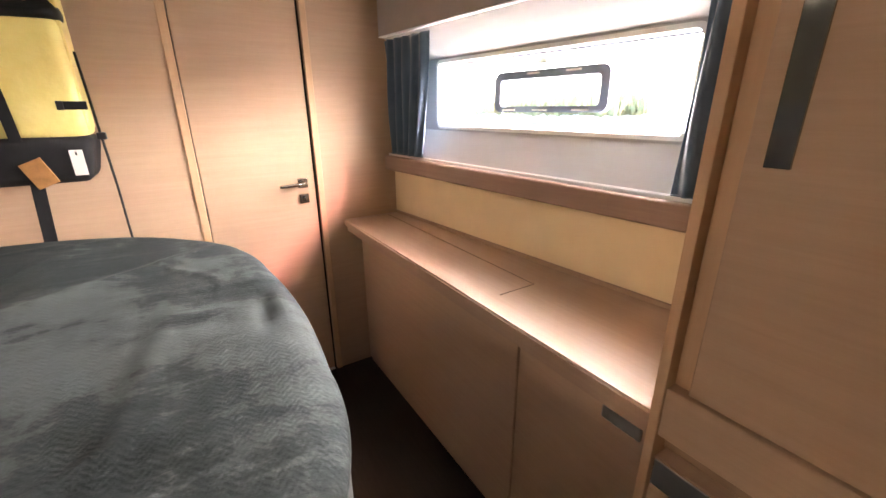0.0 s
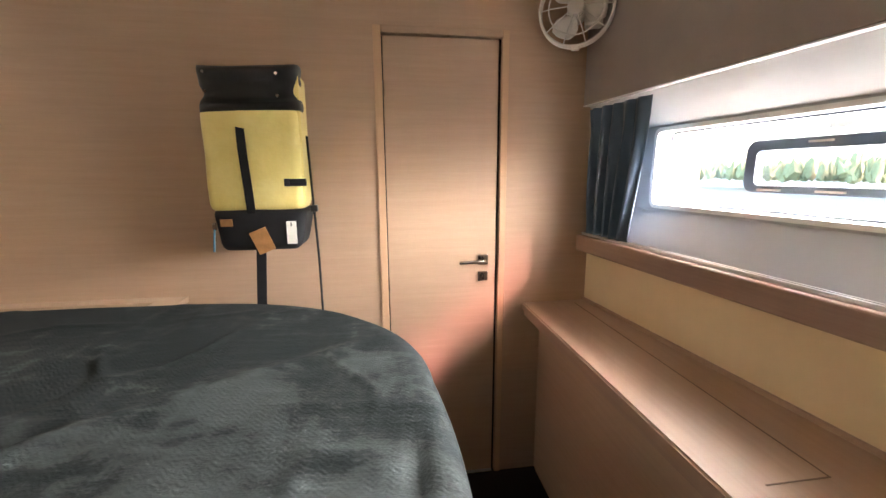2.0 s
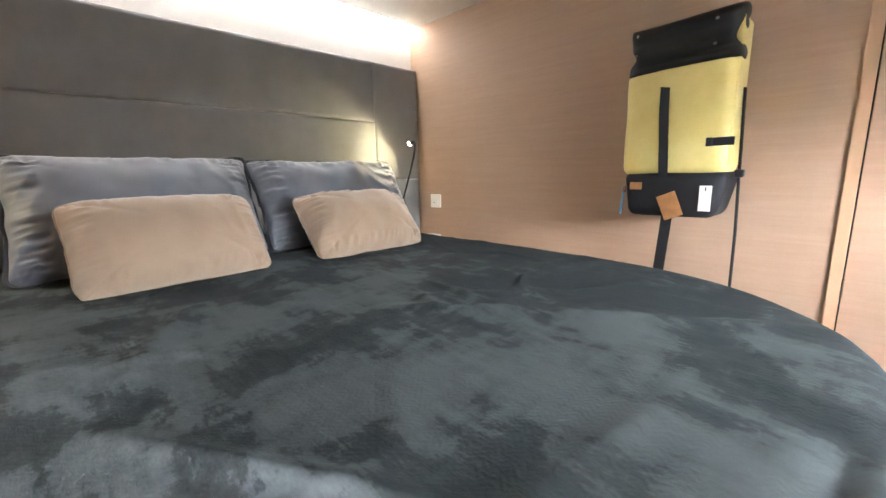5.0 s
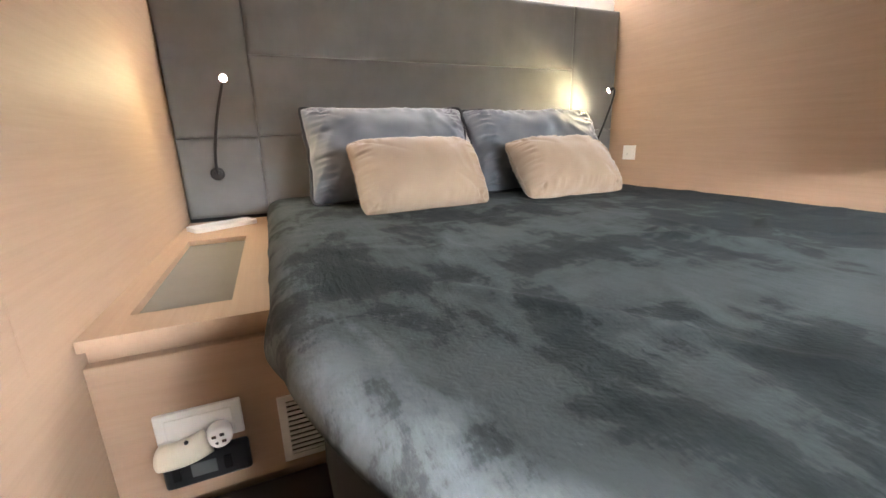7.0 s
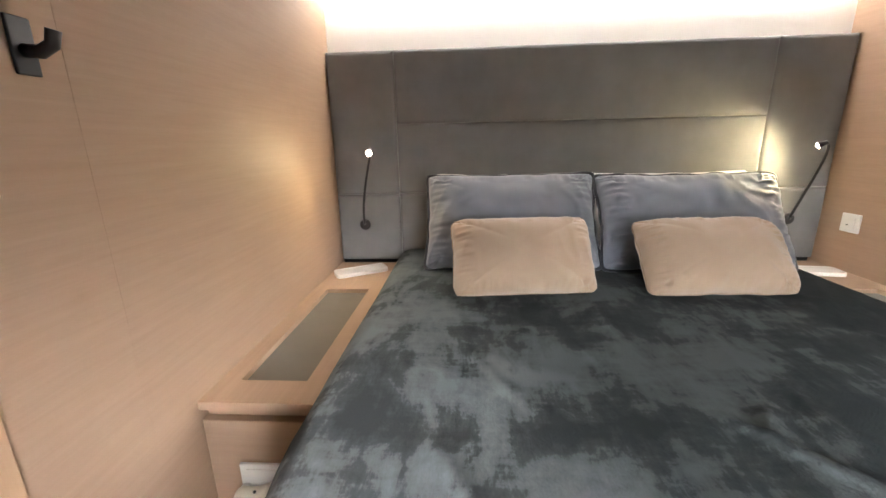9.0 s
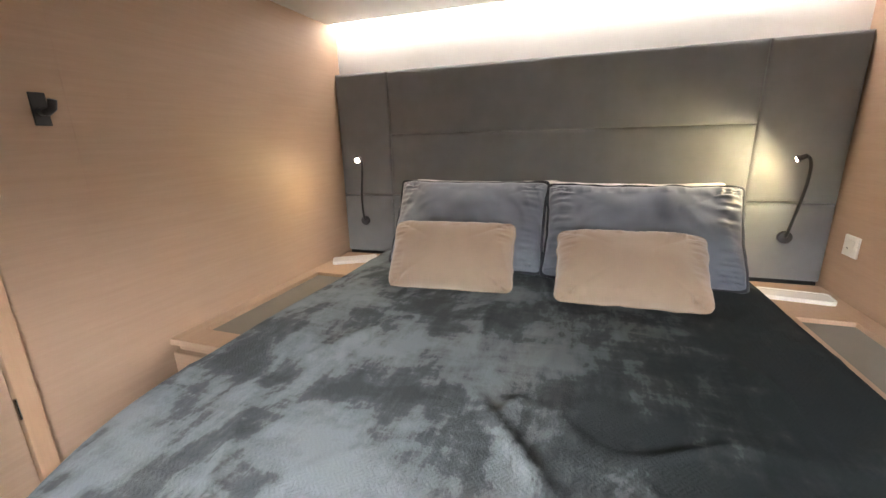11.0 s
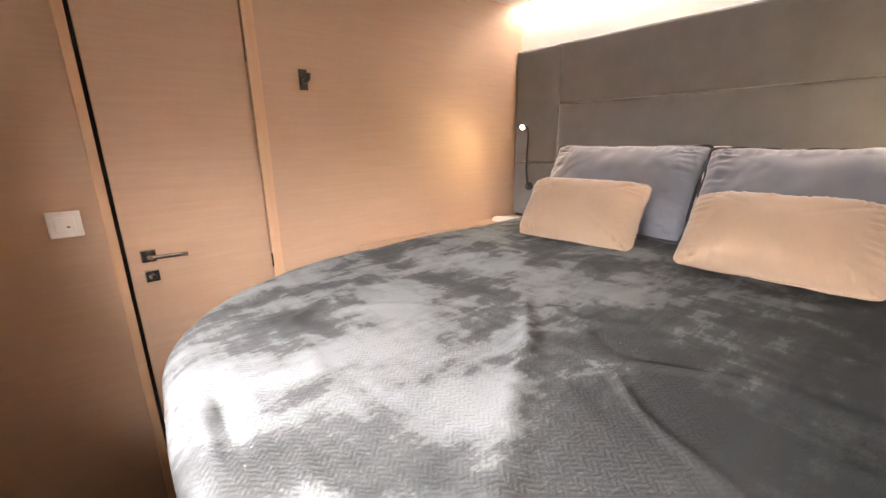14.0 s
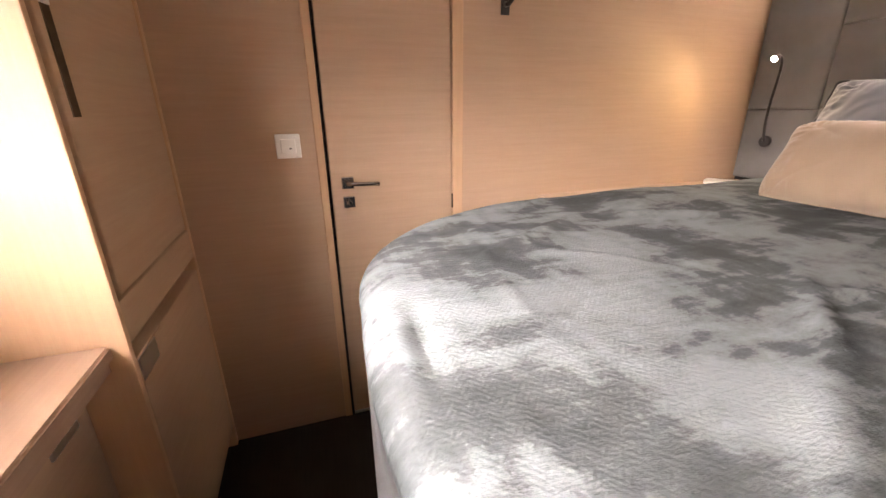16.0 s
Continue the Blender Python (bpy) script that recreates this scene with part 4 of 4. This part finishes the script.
on_wall("light_switch", 2.2115, 1.2275, 0.084, 0.084, -1, "square white light switch beside the door", "switch")
on_wall("light_switch", 0.152, 1.187, 0.088, 0.082, 1, "square white light switch near the headboard", "switch")

hk = thing("coat_hook", "small black coat hook on the oak wall", "hook")
part("plate", box((1.357, 0.0, 1.680), (1.393, 0.006, 1.762), 0.002), BLACK, hk)
part("arm", tube([(1.375, 0.005, 1.715), (1.375, 0.03, 1.712), (1.372, 0.048, 1.722), (1.372, 0.055, 1.742)], 0.010, 10), BLACK, hk, "", True)


def panel_fittings():
    x = 1.1765
    o = thing("wall_socket", "white double socket plate on the nightstand front", "socket")
    part("plate", box((x, 0.083, 0.722), (x + 0.010, 0.232, 0.799), 0.003), PLASTIC, o)
    part("insert", box((x + 0.010, 0.10, 0.735), (x + 0.013, 0.215, 0.787), 0.002), PLASTIC, o)
    p = thing("plug_freshener", "cream plug-in air freshener with a clear bottle", "air freshener")
    part("body", tube(bez((x + 0.034, 0.092, 0.727), (x + 0.044, 0.125, 0.730), (x + 0.044, 0.145, 0.735), (x + 0.036, 0.172, 0.742), 12), 0.024, 18), plain("cream plastic", (0.76, 0.70, 0.58), 0.4, var=0.03), p, "", True)
    part("foot", box((x + 0.0125, 0.088, 0.705), (x + 0.040, 0.112, 0.748), 0.006, 3), PLASTIC, p)
    part("button", cyl((x + 0.050, 0.140, 0.757), (x + 0.054, 0.141, 0.762), 0.0035, 12), BLACK, p, "tiny dark button", True)
    part("bottle", cyl((x + 0.020, 0.190, 0.747), (x + 0.052, 0.196, 0.750), 0.024, 24, 0.021, 0.006), CLEARPL, p, "clear bottle", True)
    for k, (dy, dz) in enumerate(((-0.008, 0.006), (0.006, 0.008), (-0.006, -0.008), (0.008, -0.006))):
        part("fin", box((x + 0.052, 0.193 + dy - 0.004, 0.750 + dz - 0.003), (x + 0.0545, 0.193 + dy + 0.004, 0.750 + dz + 0.003), 0.001), BLACK if k % 3 else CHROME, p)
    c = thing("control_panel", "black rounded air-conditioning control panel", "control panel")
    bm = bmesh.new()
    add_box(bm, (x, 0.082, 0.636), (x + 0.018, 0.236, 0.708), 0.008, 3)
    part("housing", bm, BLACK, c)
    part("display", box((x + 0.018, 0.130, 0.656), (x + 0.0195, 0.175, 0.686), 0.001), plain("grey display", (0.16, 0.17, 0.17), 0.15), c, "dull grey display")
    for y in (0.105, 0.195):
        part("button", box((x + 0.018, y - 0.007, 0.656), (x + 0.020, y + 0.007, 0.686), 0.002), SEAL, c)
    v = thing("vent_grille", "white slatted air vent on the nightstand front", "vent")
    part("frame", box((x, 0.298, 0.615), (x + 0.005, 0.395, 0.775), 0.002), PLASTIC, v)
    part("backing", box((x + 0.005, 0.315, 0.630), (x + 0.0055, 0.392, 0.762)), SEAL, v, "dark vent opening")
    for k in range(11):
        z = 0.634 + k * 0.012
        part("slat", box((x + 0.0056, 0.314, z), (x + 0.010, 0.393, z + 0.0062), 0.001, 1), PLASTIC, v)


panel_fittings()


# ---- reading lamps ----
def reading_lamp(y, z, head, aim, label, power, cone, blend):
    t = thing("reading_lamp", label, "lamp", "reading lamps")
    part("base", cyl((0.0, y, z), (0.020, y, z), 0.027, 28, None, 0.005), BLACK, t, "round black wall base", True)
    h = Vector(head)
    a = Vector(aim).normalized()
    part("gooseneck", tube(bez((0.018, y, z), (0.085, y, z + 0.15), h - a * 0.085 + Vector((-0.03, 0, -0.02)), h - a * 0.022, 28), 0.0062, 10), BLACK, t, "thin black flexible neck", True)
    part("head", cyl(h - a * 0.030, h - a * 0.001, 0.008, 20, 0.0125), BLACK, t, "small black lamp head", True)
    part("collar", cyl(h - a * 0.006, h, 0.0145, 20, None, 0.001), BLACK, t, "", True)
    bm = bmesh.new()
    bmesh.ops.create_uvsphere(bm, u_segments=16, v_segments=8, radius=0.0115)
    for v in bm.verts:
        v.co.z *= 0.55
    bmesh.ops.transform(bm, matrix=Matrix.Translation(h) @ a.to_track_quat('Z', 'Y').to_matrix().to_4x4(), verts=bm.verts)
    part("bulb", bm, BULB, t, "glowing warm light", True)
    sp = new("reading_light", bpy.data.lights.new("reading_light", 'SPOT'))
    sp.data.energy = power
    sp.data.color = (1.0, 0.80, 0.44)
    sp.data.spot_size = radians(cone)
    sp.data.spot_blend = blend
    sp.data.shadow_soft_size = 0.025
    sp.matrix_basis = look(h + a * 0.018, h + a * 0.3)
    return t


reading_lamp(0.140, 1.174, (0.21, 0.23, 1.529), (0.86, 0.0, -0.50), "black gooseneck reading lamp, lit, on the headboard", 0.38, 132, 0.5)
reading_lamp(2.174, 1.182, (0.205, 2.089, 1.522), (-0.55, -0.70, -0.42), "black gooseneck reading lamp, lit, by the far wall", 0.9, 145, 0.4)


# ---- fan ----
def fan(c):
    t = thing("cabin_fan", "white caged cabin fan fixed high in the corner", "fan", "", "", Matrix.Translation(c) @ pose(0, 0, 0, 90, 0, -28))
    # its axis is local z, towards the room
    for z, r in ((0.0, 0.135), (-0.03, 0.135), (0.016, 0.10)):
        ring = [(r * math.cos(2 * math.pi * k / 48), r * math.sin(2 * math.pi * k / 48), z) for k in range(49)]
        part("cage_ring", tube(ring, 0.0055 if z <= 0 else 0.003, 8), FANWHITE, t, "", True)
    part("hub", cyl((0, 0, -0.02), (0, 0, 0.028), 0.032, 28, None, 0.008), FANWHITE, t, "", True)
    for k in range(10):
        a = 2 * math.pi * k / 10
        part("cage_spoke", tube([(0.03 * math.cos(a), 0.03 * math.sin(a), 0.022), (0.09 * math.cos(a), 0.09 * math.sin(a), 0.018), (0.135 * math.cos(a), 0.135 * math.sin(a), 0.0)], 0.0025, 6), FANWHITE, t)
    for k in range(3):
        bm = bmesh.new()
        n = 8
        rows = []
        for i in range(n + 1):
            u = i / n
            r = 0.026 + 0.088 * u
            half = 0.35 + 0.35 * math.sin(math.pi * min(1, u * 0.9 + 0.1))
            rows.append([bm.verts.new((r * math.cos(2.09 * k + s * half), r * math.sin(2.09 * k + s * half), -0.010 + 0.012 * s)) for s in (-1, -0.3, 0.4, 1)])
        for p, q in zip(rows, rows[1:]):
            for j in range(3):
                bm.faces.new((p[j], p[j + 1], q[j + 1], q[j]))
        b = part("blade", bm, FANWHITE, t, "", True)
        b.modifiers.new("thick", 'SOLIDIFY').thickness = 0.002
    part("motor", cyl((0, 0, -0.085), (0, 0, -0.02), 0.040, 24, 0.034, 0.006), FANWHITE, t, "", True)
    part("bracket", box((0.03, -0.05, -0.12), (0.10, 0.03, -0.05), 0.010, 3), FANWHITE, t, "pale wall bracket")
    part("switch", box((-0.012, -0.150, -0.022), (0.018, -0.130, 0.006), 0.004), FANWHITE, t, "small switch tab")
    return t


fan((2.735, 2.20, 2.080))


# ---- the bag ----
def bag():
    t = thing("bag", "tall yellow tarpaulin backpack with black base hanging on the wall", "bag")
    YF, YB = 2.085, WID - 0.002

    def body(x0, x1, z0, z1, yf, yb, seed, amp=0.006, taper=0.0, n=18):
        bm = bmesh.new()
        add_box(bm, (x0, yf, z0), (x1, yb, z1), 0.03, 4)
        bmesh.ops.subdivide_edges(bm, edges=[e for e in bm.edges if e.calc_length() > 0.05], cuts=9, use_grid_fill=True)
        cx = (x0 + x1) / 2
        for v in bm.verts:
            k = (v.co.z - z0) / (z1 - z0)
            v.co.x = cx + (v.co.x - cx) * (1 - taper * (1 - k))
            q = noise.noise((v.co.x * 9, v.co.z * 7, seed)) * amp
            if v.co.y < (yf + yb) / 2:
                v.co.y += q - 0.012 * math.sin(math.pi * (v.co.x - x0) / (x1 - x0))
            v.co.x += noise.noise((v.co.y * 8, v.co.z * 8, seed + 4)) * amp * 0.7
        return bm
    part("body", body(1.388, 1.708, 1.335, 1.69, YF + 0.012, YB - 0.06, 2), YELLOW, t, "yellow tarpaulin body", True)
    part("base", body(1.394, 1.716, 1.197, 1.347, YF + 0.008, YB - 0.06, 7, 0.006, 0.16), NAVY, t, "black cloth base", True)
    # open black top: two rolled lips pressed together, pinched at the waist
    bm = bmesh.new()
    rings = []
    for k in range(17):
        v = k / 16
        z = 1.672 + 0.150 * v
        waist = 1 - 0.085 * math.exp(-((v - 0.42) / 0.13) ** 2) - 0.02 * max(0.0, v - 0.85) * 6
        lip = 0.020 * math.exp(-((v - 0.9) / 0.14) ** 2) + 0.022 * math.exp(-((v - 0.12) / 0.14) ** 2)
        ring = []
        for j in range(48):
            a = 2 * math.pi * j / 48
            ca, sa = math.cos(a), math.sin(a)
            px = math.copysign(abs(ca) ** 0.45, ca) * 0.163 * waist
            py = math.copysign(abs(sa) ** 0.6, sa)
            d = (0.045 + lip) * py
            c = noise.noise((px * 16, v * 6, 2.0 + sa)) * 0.008
            ring.append(bm.verts.new((1.552 + px + c * 0.5, YF + 0.062 + d * 1.1 + c, z - 0.012 * (1 - ca * ca) * v + 0.006 * px / 0.16)))
        rings.append(ring)
    for a, b in zip(rings, rings[1:]):
        for j in range(48):
            bm.faces.new((a[j], a[(j + 1) % 48], b[(j + 1) % 48], b[j]))
    bm.faces.new(rings[0])
    bm.faces.new(rings[-1])
    part("top_flap", bm, BLACKCLOTH, t, "black folded-over top", True)
    part("side_panel", box((1.690, YF + 0.03, 1.36), (1.712, YB - 0.09, 1.80), 0.008), YELLOW, t)
    part("front_strap", tube([(1.520, YF + 0.004, 1.635), (1.523, YF - 0.004, 1.55), (1.53, YF - 0.003, 1.43), (1.535, YF - 0.002, 1.33)], 0, 4, (0.014, 0.002), (0, 1, 0)), NAVY, t, "black webbing strap")
    part("side_strap", box((1.655, YF - 0.001, 1.423), (1.724, YF + 0.004, 1.448), 0.001), NAVY, t, "short black side strap")
    part("buckle", box((1.650, YF - 0.003, 1.422), (1.668, YF + 0.003, 1.449), 0.002), BLACK, t, "black buckle")
    part("patch", box((1.430, YF - 0.004, 1.287), (1.470, YF - 0.001, 1.312), 0.001), LEATHER, t, "small tan leather patch")
    lp = box((-0.030, -0.003, -0.042), (0.030, 0.001, 0.042), 0.002)
    bmesh.ops.rotate(lp, verts=lp.verts, cent=(0, 0, 0), matrix=Matrix.Rotation(radians(-22), 3, 'Y'))
    bmesh.ops.translate(lp, verts=lp.verts, vec=(1.565, YF - 0.008, 1.235))
    part("luggage_label", lp, LEATHER, t, "tan leather luggage label")
    tg = part("tag", box((1.648, YF - 0.010, 1.222), (1.682, YF - 0.008, 1.302), 0.001), LABELCARD, t, "white card tag")
    part("tag_mark", box((1.663, YF - 0.0115, 1.285), (1.667, YF - 0.0105, 1.297)), BLACK, tg)
    part("zip_pull", tube([(1.412, YF - 0.004, 1.285), (1.408, YF - 0.008, 1.25), (1.403, YF - 0.006, 1.20)], 0.0035, 8), BLUECORD, t, "blue cord zip pull", True)
    part("zip_slider", box((1.405, YF - 0.008, 1.276), (1.417, YF - 0.002, 1.300), 0.002), CHROME, t, "metal zip slider")
    for x, z in ((1.425, 1.79), (1.425, 1.73), (1.65, 1.79), (1.65, 1.72)):
        part("stud", cyl((x, YF - 0.004, z), (x, YF + 0.001, z), 0.005, 12), CHROME, t, "small metal stud")
    m1 = Matrix.Translation((1.520, 2.175, 1.06)) @ pose(0, 0, 0, 0, 4, 0)
    part("hanging_strap", box((-0.018, -0.002, -0.24), (0.018, 0.002, 0.15), 0.0015, 1, m1), NAVY, t, "hanging black webbing strap")
    part("shoulder_strap", tube([(1.715, 2.20, 1.60), (1.722, 2.19, 1.45), (1.728, 2.18, 1.33), (1.735, 2.18, 1.15), (1.738, 2.18, 0.86)], 0, 4, (0.003, 0.009), (0, 1, 0)), NAVY, t, "loose black shoulder strap")
    part("strap_clip", box((1.716, 2.165, 1.325), (1.742, 2.195, 1.350), 0.004), BLACK, t)
    part("hanger", tube([(1.54, YB - 0.03, 1.80), (1.54, YB - 0.012, 1.835), (1.54, YB - 0.003, 1.815)], 0.006, 8), BLACK, t)
    return t


bag()


# ---- outside ----

def shrub_row():
    bm = bmesh.new()
    rng = random.Random(4)
    for k in range(110):
        x, y = 58 + rng.random() * 10, 40 + rng.random() * 42
        r = 0.35 + rng.random() * 0.9
        g = bmesh.ops.create_icosphere(bm, subdivisions=2, radius=r)
        for v in g["verts"]:
            v.co *= 1 + 0.45 * noise.noise(v.co * 1.3 + Vector((k, 0, 0)))
            v.co += Vector((x, y, 0.2 + r * 0.6 + rng.random() ** 3 * 2.2))
    ob = link_bm("far_trees", bm, FOLIAGE_HAZED)
    return tagged(ob, "distant green shoreline trees", "trees", "", "stuff")


shrub_row()
hl = thing("moored_boat", "teal moored boat outside the window", "boat")
part("hull", box((9.0, -6.0, -1.25), (11.0, 5.0, 0.99), 0.15, 3), TEAL, hl)
part("deck", box((9.15, -5.8, 0.98), (10.8, 4.8, 1.03), 0.01), WHITE, hl)
